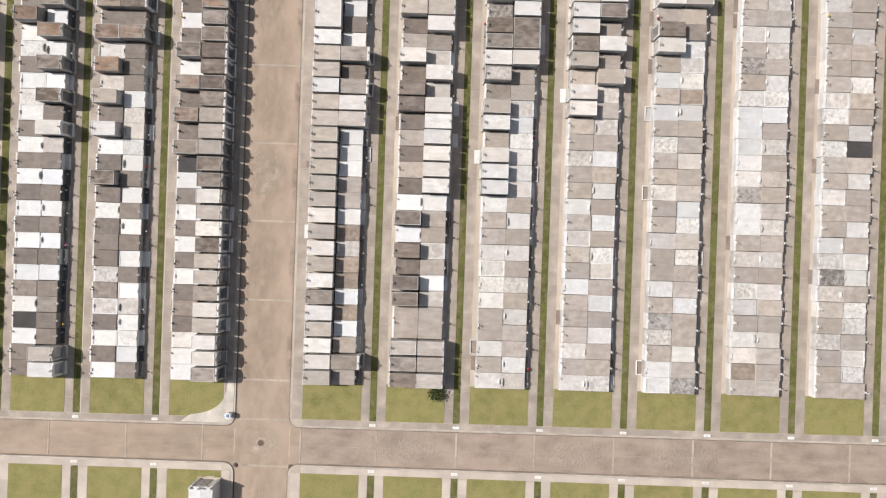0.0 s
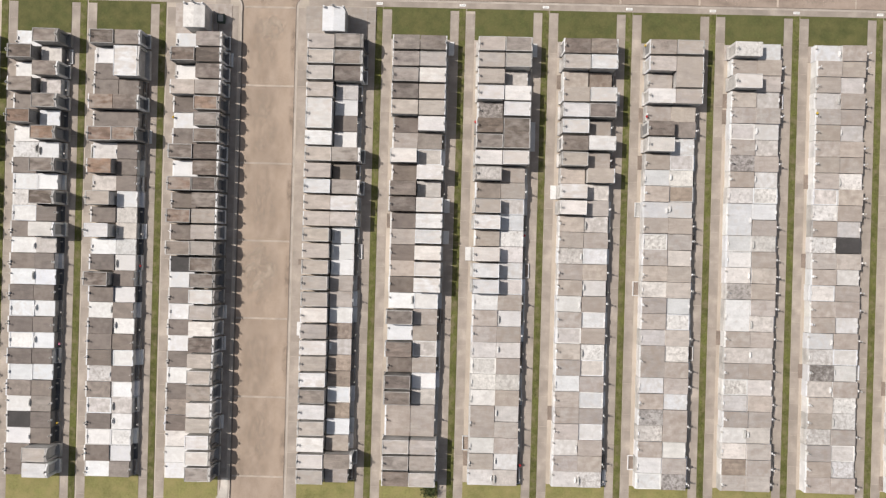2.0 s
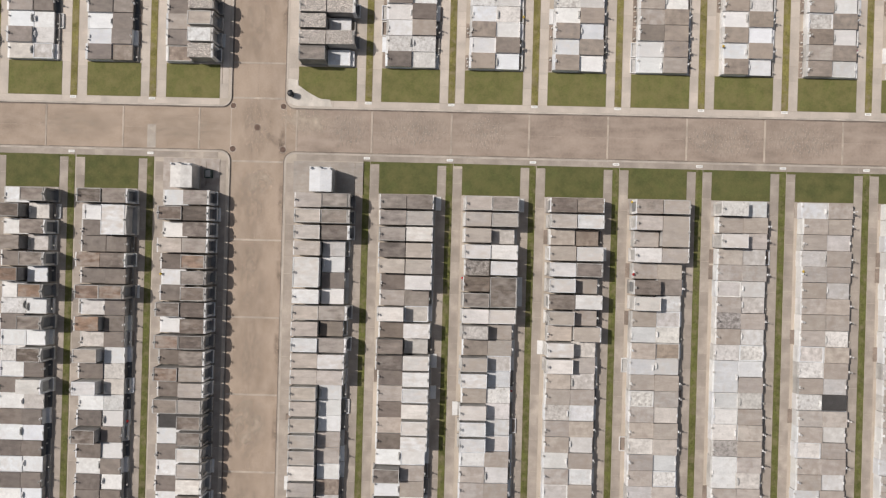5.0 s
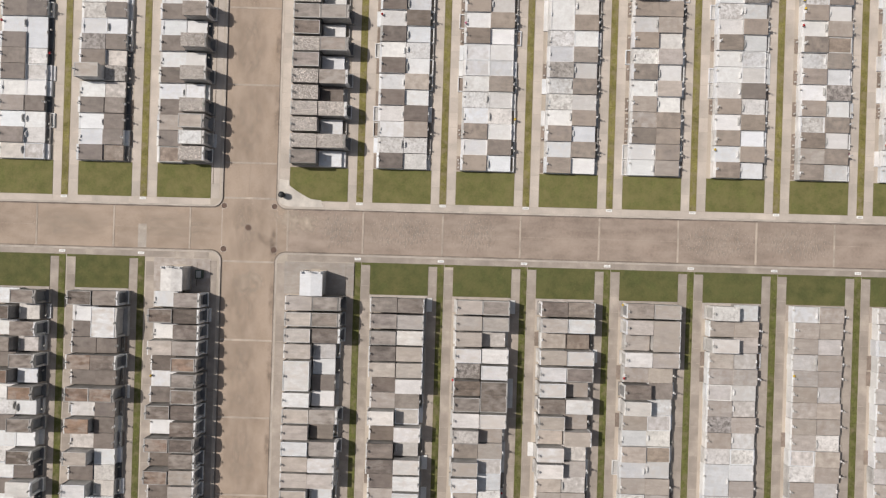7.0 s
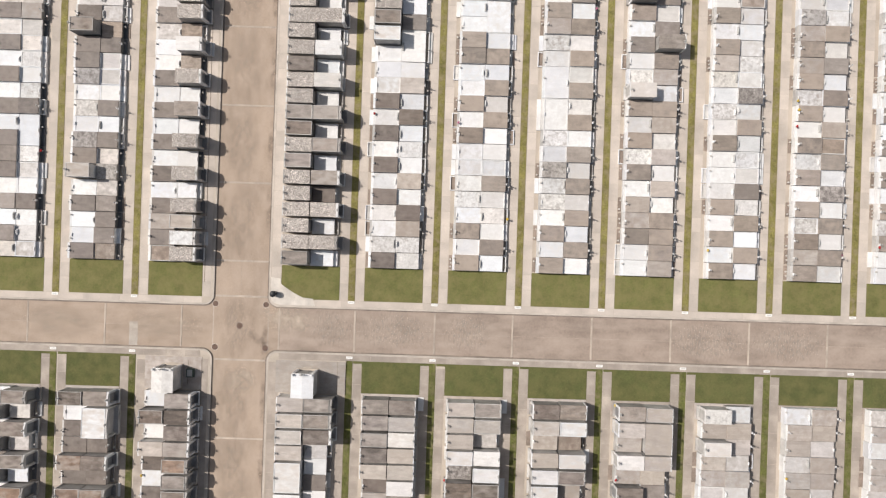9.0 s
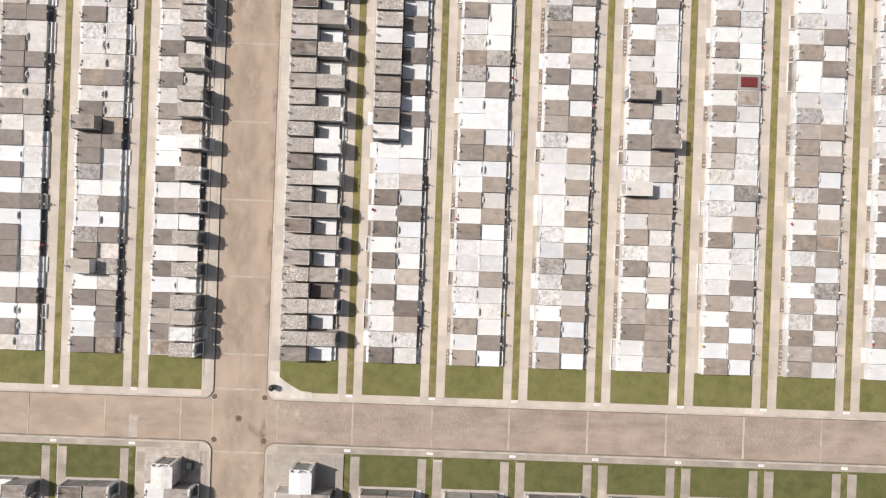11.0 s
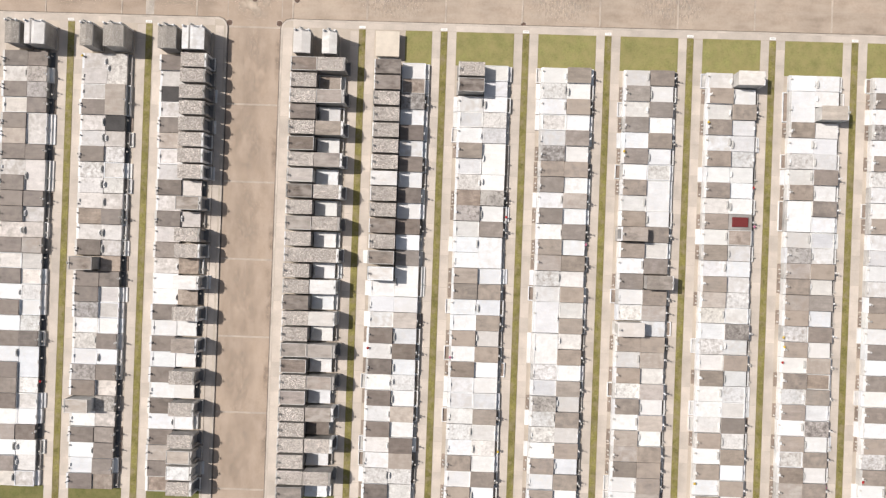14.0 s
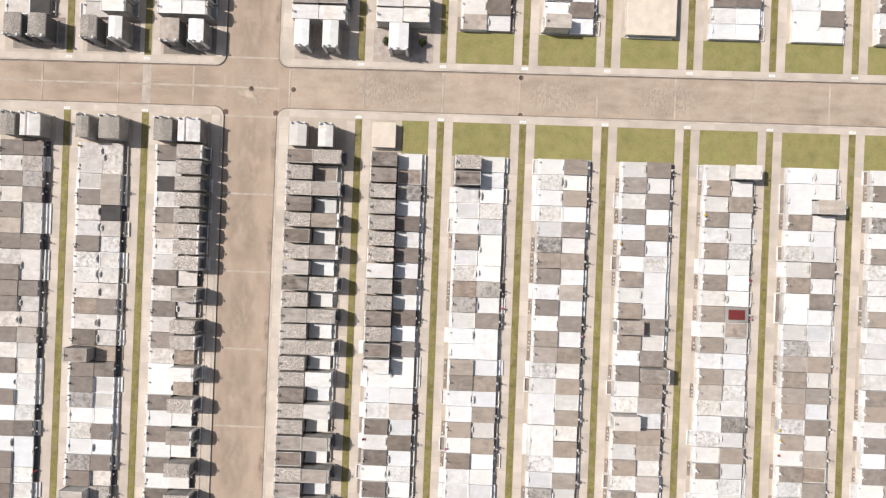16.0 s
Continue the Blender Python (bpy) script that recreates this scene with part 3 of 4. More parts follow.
def low_tomb(code, length, v, apron, flowers, east, rows, cluttered, lift, portico):
    """A low slab tomb at the origin: its front at x = 0, its length towards +x. east: it faces east, with a sunk yard before it."""
    b = PITCH * rows / 2
    sunk = code in "wlmptk"
    h = (0.47, 0.54, 0.50, 0.52)[v] if code in "wlmp" else (0.6, 0.66, 0.56, 0.62)[v] if sunk else (0.75, 0.83, 0.70, 0.78)[v]
    h += lift
    name, label = KINDS[code]
    yard = {0: (-0.34, -0.26, -b + 0.03, b - 0.03, 0, 0.22), 1: (-0.34, 0.04, -b + 0.03, b - 0.03, 0, 0.3, 0.02), 2: (-0.3, 0.04, -b + 0.03, b - 0.03, 0, 0.12), 3: (-0.34, -0.24, -b + 0.03, b - 0.03, 0, 0.34)}[v]
    front = [yard] if east else [(-0.13 if lift > 0.2 or length < 2.3 else -0.21, 0.04, -b + 0.01, b - 0.01, 0, h - (0.03, 0.06, 0.02, 0.05)[v], 0.015)]
    if east and v in (0, 3):
        front += [(-0.26, 0.04, s * (b - 0.06) - 0.04, s * (b - 0.06) + 0.04, 0, yard[5]) for s in (-1, 1)]
    # some east skins are grey or dark: the yard's shade put into their colour
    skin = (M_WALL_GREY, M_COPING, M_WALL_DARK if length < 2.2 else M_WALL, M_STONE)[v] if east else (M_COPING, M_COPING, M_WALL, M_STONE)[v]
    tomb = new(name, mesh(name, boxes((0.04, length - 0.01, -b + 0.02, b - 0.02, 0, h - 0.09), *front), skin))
    tagged(tomb, label, "tomb", "low slab tombs in rows")
    if code == "r":
        part("slab", boxes((0.45, length - 0.35, -b + 0.3, b - 0.3, h - 0.09, h + 0.05, 0.03)), M[code], tomb)
    elif sunk and v == 1:
        part("slab", boxes((0.12, length - 0.11, -b + 0.1, b - 0.1, h - 0.09, h - 0.03)), M[code], tomb)
        part("coping", boxes((0.02, length, -b + 0.012, -b + 0.1, h - 0.09, h + 0.01, 0.012), (0.02, length, b - 0.1, b - 0.012, h - 0.09, h + 0.01, 0.012), (length - 0.11, length, -b + 0.1, b - 0.1, h - 0.09, h + 0.008), (0.02, 0.12, -b + 0.1, b - 0.1, h - 0.09, h + 0.008)), M_COPING if code in "wlmp" else M_WALL, tomb)
    else:
        part("slab", boxes((0.02, length, -b + (0.012, 0.02, 0.03, 0.016)[v], b - 0.015, h - 0.09, h, 0.02)), M[code], tomb)
    if code in "wlmp":
        if v in (0, 3):
            x, y, half = length - 0.16, (-0.06, 0, 0, 0.1)[v], (0.3, 0, 0, 0.38)[v]
            part("headstone", boxes((x - 0.09, x + 0.09, y - half, y + half, h - 0.04, h + 0.14, 0.03), (x - 0.06, x + 0.06, y - half * 0.6, y + half * 0.6, h + 0.14, h + 0.26, 0.04)), (M_STONE, None, None, M_CROSS)[v], tomb)
        else:
            part("marker", boxes((0.03, 0.11, -0.16, 0.16, h - 0.02, h + 0.14, 0.02)), M_COPING, tomb)
    elif not sunk:
        y, x = (0.0, 0.08, -0.1, 0.04)[v], -0.06 if east else 0.05
        up, half = ((0.1, 0.14, 0.12, 0.08)[v], 0.09) if east else ((0.14, 0.2, 0.16, 0.12)[v], 0.12)
        part("headstone", boxes((x - 0.05, x + 0.06, y - half, y + half, h - 0.1, h + up, 0.02)), M_COPING, tomb)
        part("cross", boxes((x - 0.022, x + 0.022, y - 0.024, y + 0.024, h + up, h + 0.64), (x - 0.02, x + 0.02, y - 0.1, y - 0.024, h + 0.46, h + 0.51), (x - 0.02, x + 0.02, y + 0.024, y + 0.1, h + 0.46, h + 0.51)), M_COPING if v == 1 else M_CROSS, tomb)
    if v != 1:
        vase(tomb, -0.06 if not east else -0.3 if v != 2 else -0.12, (0.4, 0, -0.35, 0.28)[v], h - (0.03, 0.06, 0.02, 0.05)[v] if not east else yard[5], flowers)
    if apron == 1 and v in (0, 2):
        near, y0, y1 = -0.14 if lift > 0.2 or length < 2.3 else -0.22, -b + 0.06, b - 0.06
        if east:
            near = -0.35
        part("yard_wall", boxes((-0.7, -0.62, y0, y1, 0, 0.2, 0.012), (-0.62, near, y0, y0 + 0.08, 0, 0.18, 0.01), (-0.62, near, y1 - 0.08, y1, 0, 0.18, 0.01)), M_COPING, tomb, "low white yard wall")
        part("yard_floor", boxes((-0.62, near, y0 + 0.08, y1 - 0.08, 0, 0.05)), M_BED if v == 2 else M_WALL, tomb, "sunk yard floor")
    elif apron == 1:
        part("apron", boxes((-0.62, -0.14 if lift > 0.2 or length < 2.3 else -0.22, -b + 0.03, b - 0.03, 0, 0.14, 0.015)), M_COPING, tomb, "white paved apron")
    if cluttered:
        for dx, k in (((-0.38, -0.42), (-0.34, -0.05), (-0.4, 0.3)), ((-0.42, 0.36),), ((-0.36, -0.3), (-0.4, 0.12)), ((-0.33, 0.4), (-0.44, -0.46)))[v]:
            vase(tomb, dx, k, 0.05, "")
    if apron == 2:
        part("apron", boxes((-0.54, -0.14 if lift > 0.2 or length < 2.3 else -0.22, -b + 0.08, b - 0.08, 0, 0.06, 0.01)), M_BED, tomb, "brown gravel bed")
    return tomb


def prism(bm, x0, x1, outline):
    """A slab from x0 to x1 whose outline is given in y and z."""
    a, c = ([bm.verts.new((x, y, z)) for y, z in outline] for x in (x0, x1))
    bm.faces.new(a)
    bm.faces.new(c[::-1])
    for i in range(len(outline)):
        k = (i + 1) % len(outline)
        bm.faces.new((a[i], c[i], c[k], a[k]))


def tall_tomb(code, length, v, apron, flowers, east, rows, cluttered, lift, portico):
    """A tall roofed tomb with a closing tablet in its front; with a portico it has pillars, a lintel and a pediment before it."""
    b = PITCH * rows / 2 - (0.10, 0.12, 0.09, 0.11)[v]
    h = (2.08, 2.2, 2.0, 2.12)[v]
    name, label = KINDS[code]
    step = (-0.48, 0.1, -b + 0.02, b - 0.02, 0, 0.3, 0.02) if portico else (-0.16, 0.1, -b + 0.02, b - 0.02, 0, 0.3, 0.02)
    tomb = new(name, mesh(name, boxes((0.1, length - 0.07, -b + 0.05, b - 0.05, 0, h - 0.1), step), M_WALL_GREY if code in "GDBSH" else M_WALL))
    tagged(tomb, label, "tomb", "tall roofed tombs in rows")
    bm = bmesh.new()
    gable(bm, 0.06, length - 0.03, -b, b, h - 0.1, h, (0.05 if code != "S" else 0.015) if v in (0, 2) else 0.0)
    whole = len(bm.faces)
    if v in (1, 3) and code != "S":
        rim = 0.08 if v == 1 else 0.055
        for row in ((0.06, length - 0.03, -b, -b + rim), (0.06, length - 0.03, b - rim, b), (length - 0.03 - rim, length - 0.03, -b + rim, b - rim), (0.06, 0.06 + rim, -b + rim, b - rim)):
            box(bm, *row, h - 0.02, h + 0.04, 0.012)
    roof = new("roof_slab", mesh("roof_slab", bm, M[ROOF[code]], M_COPING if code == "W" else M_WALL if code == "C" or v == 3 else M_WALL_GREY))
    roof.parent = tomb
    for face in roof.data.polygons:
        face.material_index = int(face.index >= whole)
    pale = (M_STONE, M_WALL_GREY, M_COPING, M_WALL)[v]
    if portico:
        top, w = h + 0.27, (0.3, 0.22, 0.36, 0.28)[v]
        part("front_frame", boxes((-0.2, 0.1, -b, -b + 0.2, 0.3, h - 0.16), (-0.2, 0.1, b - 0.2, b, 0.3, h - 0.16), (-0.22, 0.06, -b, b, h - 0.16, h - 0.02, 0.02), (-0.48, -0.4, -b + 0.02, b - 0.02, 0.3, 0.44, 0.01), (-0.4, -0.2, -b + 0.02, -b + 0.1, 0.3, 0.44), (-0.4, -0.2, b - 0.1, b - 0.02, 0.3, 0.44)), pale, tomb, "pale pillars, lintel and low yard wall")
        bm = bmesh.new()
        prism(bm, -0.22, -0.08, ((-b, h - 0.02), (b, h - 0.02), (b - 0.06, h + 0.08), (w, top), (-w, top), (-b + 0.06, h + 0.08)))
        part("pediment", bm, pale, tomb)
        x, base = -0.15, top
    else:
        part("front_frame", boxes((0.0, 0.1, -b, -b + 0.22, 0.3, h - 0.12), (0.0, 0.1, b - 0.22, b, 0.3, h - 0.12), (-0.02, 0.1, -b, b, h - 0.12, h + 0.02, 0.02)), pale, tomb, "pale moulded front frame")
        x, base = 0.11, h + 0.08
    part("tablet", boxes((0.03, 0.1, -b + 0.22, b - 0.22, 0.32, h - 0.17)), M_TABLET if code in "GDBSH" else M_WALL, tomb, "closing tablet")
    part("cross", boxes((x - 0.07, x + 0.07, -0.12, 0.12, base - 0.08, base, 0.02), (x - 0.03, x + 0.03, -0.035, 0.035, base, base + 0.42), (x - 0.03, x + 0.03, -0.14, -0.035, base + 0.24, base + 0.31), (x - 0.03, x + 0.03, 0.035, 0.14, base + 0.24, base + 0.31)), M_CROSS, tomb)
    if v == 2:
        vase(tomb, -0.05 if not portico else -0.32, 0.5, 0.3, flowers)
    if apron:
        part("apron", boxes((-0.7, step[0], -b, b, 0, 0.1, 0.015)), M_STONE, tomb, "pale paved apron")
    return tomb


MADE = {}


def put_tomb(code, length, where, white_fronts, east, rows=1, cluttered=False, lift=0.0, portico=False):
    """Sets one more tomb of a kind; the first of each kind is built, the rest copied."""
    v = rng.choice((0, 1, 2, 3))
    chance = rng.random()
    tall = code in ROOF
    if tall:
        apron = 1 if chance < 0.06 else 0
    elif code in "wlmp":
        apron = 1 if chance < white_fronts * 0.65 else 0
    else:
        apron = 2 if chance < white_fronts else 0
    key = (code, length, v, apron, rng.choice(("red", "red", "pink", "yellow")) if rng.random() < 0.035 else "", east, rows, cluttered and apron == 2, 0.0 if tall else lift, portico)
    where = where @ pose(rng.uniform(-0.02, 0.02), rng.uniform(-0.015, 0.015), 0, 0, 0, rng.uniform(-0.5, 0.5))
    if key not in MADE:
        MADE[key] = (tall_tomb if tall else low_tomb)(*key)
        MADE[key].matrix_basis = where
        return MADE[key]
    return copy_thing(MADE[key], where)


OUTER = "HHdHGHHdHHtHHHdHBHHwHHHdHHBH"  # the next row to the west, whose shadows reach into view
for block in ("south", "north"):
    for i, code in enumerate(OUTER):
        put_tomb(code, LEFT / 2, pose(-27.7, row_y(block, i, -28) + PITCH / 2, 0, 0, 0, 180.2), 0, True, portico=True)

for block, columns in PLAN.items():
    for n, ((x, w), halves) in enumerate(zip(COLUMNS, columns)):
        for side, text in enumerate(halves):
            for i, code in enumerate(text):
                if code == "=":
                    continue
                rows = 2 if text[i + 1:i + 2] == "=" else 1
                y = row_y(block, i, x) + PITCH * rows / 2
                code = "e" if code == "d" and block == "north" and n > 4 else code
                code = "p" if (block == "south" or n < 3) and code == "l" or block == "north" and n < 3 and i > 13 and code == "w" else code
                code = {"g": "c", "d": "g", "w": "l"}.get(code, code) if block == "south" and n > 4 else code
                code = "G" if code == "B" and block == "north" else code
                code = "D" if code == "B" and block == "south" and n > 4 else code
                lift = (0.42 if code in "wlmp" else 0.3) if block == "south" and code not in ROOF else 0.06
                nudge = (17 - x) * (lift - 0.06) / 70
                back = 0.0 if code in ROOF else (0.22 if n > 3 else 0.35) if side else (0.22 if n > 3 else 0.0)
                m = pose(x + back + nudge, y, 0, 0, 0, 0.2) if side == 0 else pose(x + w - back + nudge, y + 0.02, 0, 0, 0, 180.2)
                put_tomb(code, w / 2 - back, m, (0.8 if side == 0 else 0.25) if block == "north" and n > 3 else 0.18, side == 1, rows, block == "north" and n > 4 and side == 0, lift, side == 1 and (n < 3 or n == 3 and code in "HGDBS"))

# ---- family mausoleums ----
def mausoleum(x0, x1, y0, y1, h, facing, roof, wall, label, ridge=0.12, stripe=False, door_mat=None):
    """A small chapel tomb on the plan x0..x1, y0..y1; facing: degrees by which its front is turned from south."""
    ob = tagged(new("mausoleum"), label, "mausoleum", "family mausoleums at the row ends")
    ob.matrix_basis = pose((x0 + x1) / 2, (y0 + y1) / 2, 0, 0, 0, facing)
    a, b = (x1 - x0) / 2, (y1 - y0) / 2
    part("body", boxes((-a + 0.08, a - 0.08, -b + 0.15, b - 0.05, 0.16, h - 0.16)), wall, ob)
    part("plinth", boxes((-a - 0.04, a + 0.04, -b - 0.06, b + 0.03, 0, 0.16, 0.02)), M_WALK, ob)
    part("step", boxes((-0.42, 0.42, -b - 0.16, -b - 0.06, 0, 0.1, 0.015)), M_WALK, ob)
    part("cornice", boxes((-a, a, -b + 0.06, b, h - 0.16, h - 0.04, 0.02)), M_STONE, ob)
    bm = bmesh.new()
    ym = 0.0
    ends = []
    for y in (-b + 0.05, b + 0.01):
        ends.append([bm.verts.new(p) for p in ((-a - 0.01, y, h - 0.04), (a + 0.01, y, h - 0.04), (a + 0.01, y, h + 0.02), (ym, y, h + 0.02 + ridge), (-a - 0.01, y, h + 0.02))])
    bm.faces.new(ends[0])
    bm.faces.new(ends[1][::-1])
    for i in range(5):
        bm.faces.new((ends[0][i], ends[1][i], ends[1][(i + 1) % 5], ends[0][(i + 1) % 5]))
    roof_ob = part("roof", bm, roof, ob)
    if stripe:
        part("ridge_strip", boxes((0.28, 0.42, -b + 0.05, b, h + 0.02, h + ridge + 0.03)), M_WALL_GREY, roof_ob)
    for s in (-1, 1):
        part("pilaster", boxes((s * (a - 0.16) - 0.12, s * (a - 0.16) + 0.12, -b, -b + 0.15, 0.16, h - 0.16)), wall if wall == M_WALL_DARK else M_STONE, ob)
        bm = bmesh.new()
        turned(bm, s * (a - 0.15), -b + 0.12, ((0.1, h + 0.03), (0.05, h + 0.1), (0.13, h + 0.26), (0.06, h + 0.38), (0.09, h + 0.42)), 10)
        part("urn", bm, M_STONE, ob, "stone urn on the cornice")
    door = part("door", boxes((-0.36, 0.36, -b + 0.1, -b + 0.15, 0.16, 1.95)), door_mat or M_TABLET, ob, "grey stone door" if door_mat else "dark bronze door")
    part("handle", boxes((0.24, 0.28, -b + 0.06, -b + 0.1, 1.0, 1.16)), M_IRON, door)
    part("pediment", boxes((-a * 0.62, a * 0.62, -b - 0.0, -b + 0.12, h - 0.04, h + 0.08, 0.03), (-a * 0.2, a * 0.2, -b + 0.01, -b + 0.11, h + 0.08, h + 0.18, 0.03)), M_STONE, ob)
    part("cross", boxes((-0.05, 0.05, -b + 0.02, -b + 0.1, h + 0.18, h + 0.78), (-0.22, -0.05, -b + 0.02, -b + 0.1, h + 0.5, h + 0.59), (0.05, 0.22, -b + 0.02, -b + 0.1, h + 0.5, h + 0.59)), M_CROSS, ob)
    return ob


# beside the avenue, at the north end of the southern block
mausoleum(-7.5, -5.45, -6.35, -4.0, 2.5, 180, M["l"], M_WALL, "white painted mausoleum on a concrete pad by the avenue")
mausoleum(5.85, 7.98, -6.4, -4.05, 2.55, 180, M["w"], M_WALL, "white painted mausoleum on a concrete pad by the avenue")
for x0, x1 in ((-9.2, -3.55), (3.75, 10.75)):
    strip("pavement_pad", x0, x1, lambda q: -6.45, lambda q: -3.25, -0.05, 0.03, M["c"], "pale grey concrete pad under a mausoleum", "pavement")
# the pairs facing the far cross road
NORTH_PAIRS = [(-23.5, -22.15, "x"), (-21.6, -19.65, "l"), (-16.15, -14.95, "x"), (-13.9, -11.95, "x"), (-8.55, -6.8, "x"), (-6.2, -4.05, "l"), (4.65, 6.3, "l"), (7.45, 8.87, "l")]
for x0, x1, code in NORTH_PAIRS:
    mausoleum(x0, x1, 49.92, 52.22, 2.45, 180, M[code], M_WALL_GREY, "mausoleum with a " + {"x": "grey pebbled", "l": "pale concrete", "g": "grey", "w": "white painted"}[code] + " roof at the row end", stripe=code in "lw" and x0 < 0)
FAR_PAIRS = [(-23.65, -22.0, "x"), (-21.3, -19.6, "x"), (-16.15, -14.6, "x"), (-13.4, -12.1, "w"), (-8.4, -6.55, "c"), (-5.6, -4.15, "w"), (4.72, 6.12, "w"), (7.46, 8.97, "w"), (13.9, 15.8, "w")]
for x0, x1, code in FAR_PAIRS:
    mausoleum(x0, x1, 59.55, 61.85 if x0 < 0 else 62.2, 2.3, 0, M[code], M_WALL_DARK if code != "w" else M_WALL_GREY, "mausoleum with a " + {"c": "buff concrete", "x": "grey pebbled", "w": "white painted"}[code] + " roof facing the cross road")
mausoleum(-6.0, -3.75, -62.6, -59.8, 2.6, 180, M["l"], M_STONE, "pale stone mausoleum at the corner of the avenue", ridge=0.16, door_mat=M_WALL_GREY)


for x0, x1, mat in ((-24.1, -18.9, "g"), (-16.6, -11.3, "g"), (-8.9, -3.6, "g"), (4.3, 9.7, "c"), (12.2, 18.2, "c")):
    strip("pavement_pad", x0, x1, lambda q: 58.95, lambda q: 62.2, -0.05, 0.02, M[mat], "grey stained concrete forecourt of a mausoleum pair", "pavement")


def platform(x0, x1, y0, y1, h, mat, label):
    ob = tagged(new("platform_tomb", mesh("platform_tomb", boxes((x0 + 0.06, x1 - 0.06, y0 + 0.06, y1 - 0.06, 0, h - 0.12)), M_WALL)), label, "tomb")
    part("slab", boxes((x0, x1, y0, y1, h - 0.12, h, 0.03)), mat, ob)
    part("step", boxes((x0 + 0.2, x1 - 0.2, y0 - 0.12, y0 + 0.02, 0, 0.3, 0.02)), M_STONE, ob)


platform(12.5, 14.85, 50.25, 52.75, 0.95, M["y"], "wide plain tomb platform with a buff slab")
platform(37.2, 42.1, 62.3, 68.5, 1.0, M["y"], "very wide plain tomb platform with a buff slab")

# ---- road slabs ----


def road_slab(parent, x0, x1, south, north, mat=None):
    strip_ob = strip("slab", x0, x1, south, north, -0.2, -0.1, mat or M_ROAD, "", "")
    strip_ob.parent = parent
    for key in list(strip_ob.keys()):
        del strip_ob[key]


J = 0.1
cuts = [-75, -66.5, -58.5, -53.9, -50.0, -42.1, -34.3, -26.6, -18.9, -11.2, -3.4, 2.9, 6.4, 14.15, 21.8, 29.6, 37.4, 45.2, 53.0, 55.9, 58.9, 65.0, 72.5, 80]
for a, b in zip(cuts, cuts[1:]):
    gap = 0.05 if 50 < a < 58 else 0.01
    for x0, x1 in ((AVENUE_W + 0.02, -gap), (gap, AVENUE_E - 0.02)):
        road_slab(ROADS["avenue"], x0, x1, lambda x: a + J, lambda x: b - J)
for k in "ABC":
    for side, xs in (("w", [AVENUE_W, -5.8, -13.4, -21.1, -28.8, -36.5, -44.0, -52, -60, -67]), ("e", [AVENUE_E, 3.9, 11.4, 19.3, 27.0, 34.8, 42.6, 50.3, 58.0, 65.7, 73.4, 81.1, 88.8, 96.5, 104, 111.5])):
        for a, b in zip(xs, xs[1:]):
            a, b = min(a, b), max(a, b)
            gap = 0.05 if k + side == "Cw" else 0.01
            for half in (0, 1):
                lo = (lambda x: road_line(k + "_s", x) + 0.02) if half == 0 else (lambda x: (road_line(k + "_s", x) + road_line(k + "_n", x)) / 2 + gap)
                hi = (lambda x: (road_line(k + "_s", x) + road_line(k + "_n", x)) / 2 - gap) if half == 0 else (lambda x: road_line(k + "_n", x) - 0.02)
                road_slab(ROADS[k + side], a + J, b - J, lo, hi, (M_ROAD_TAN if k == "C" else M_ROAD_SCUFFED) if side == "e" and a > 3 else M_ROAD_WEST)

for x0, x1, s, n in ((-10.95, -10.1, -2.36, 0.05), (-10.95, -10.1, 53.85, 57.95)):
    patch = strip("patch", x0, x1, lambda q: s, lambda q: n, -0.2, -0.095, M_KERB, "", "")
    for key in list(patch.keys()):
        del patch[key]
    patch.parent = ROADS["Bw" if n < 10 else "Cw"]

# ---- pale filler that stands up in the road joints ----
def joint(parent, x0, x1, south, north, top=-0.082):
    ob = strip("joint_filler", x0, x1, south, north, -0.2, top, M_JOINT, "", "")
    ob.parent = parent
    for key in list(ob.keys()):
        del ob[key]


for y in cuts[1:-1]:
    joint(ROADS["avenue"], AVENUE_W + 0.15, AVENUE_E - 0.15, lambda x: y - 0.075, lambda x: y + 0.075)
for k in "ABC":
    for side, xs in (("w", (-5.8, -13.4, -21.1, -28.8)), ("e", (3.9, 11.4, 19.3, 27.0, 34.8, 42.6, 50.3, 58.0))):
        for x in xs:
            joint(ROADS[k + side], x - 0.075, x + 0.075, lambda q: road_line(k + "_s", q) + 0.15, lambda q: road_line(k + "_n", q) - 0.15)
joint(ROADS["Cw"], -34.0, AVENUE_W, lambda q: (road_line("C_s", q) + road_line("C_n", q)) / 2 - 0.1, lambda q: (road_line("C_s", q) + road_line("C_n", q)) / 2 + 0.1, -0.078)

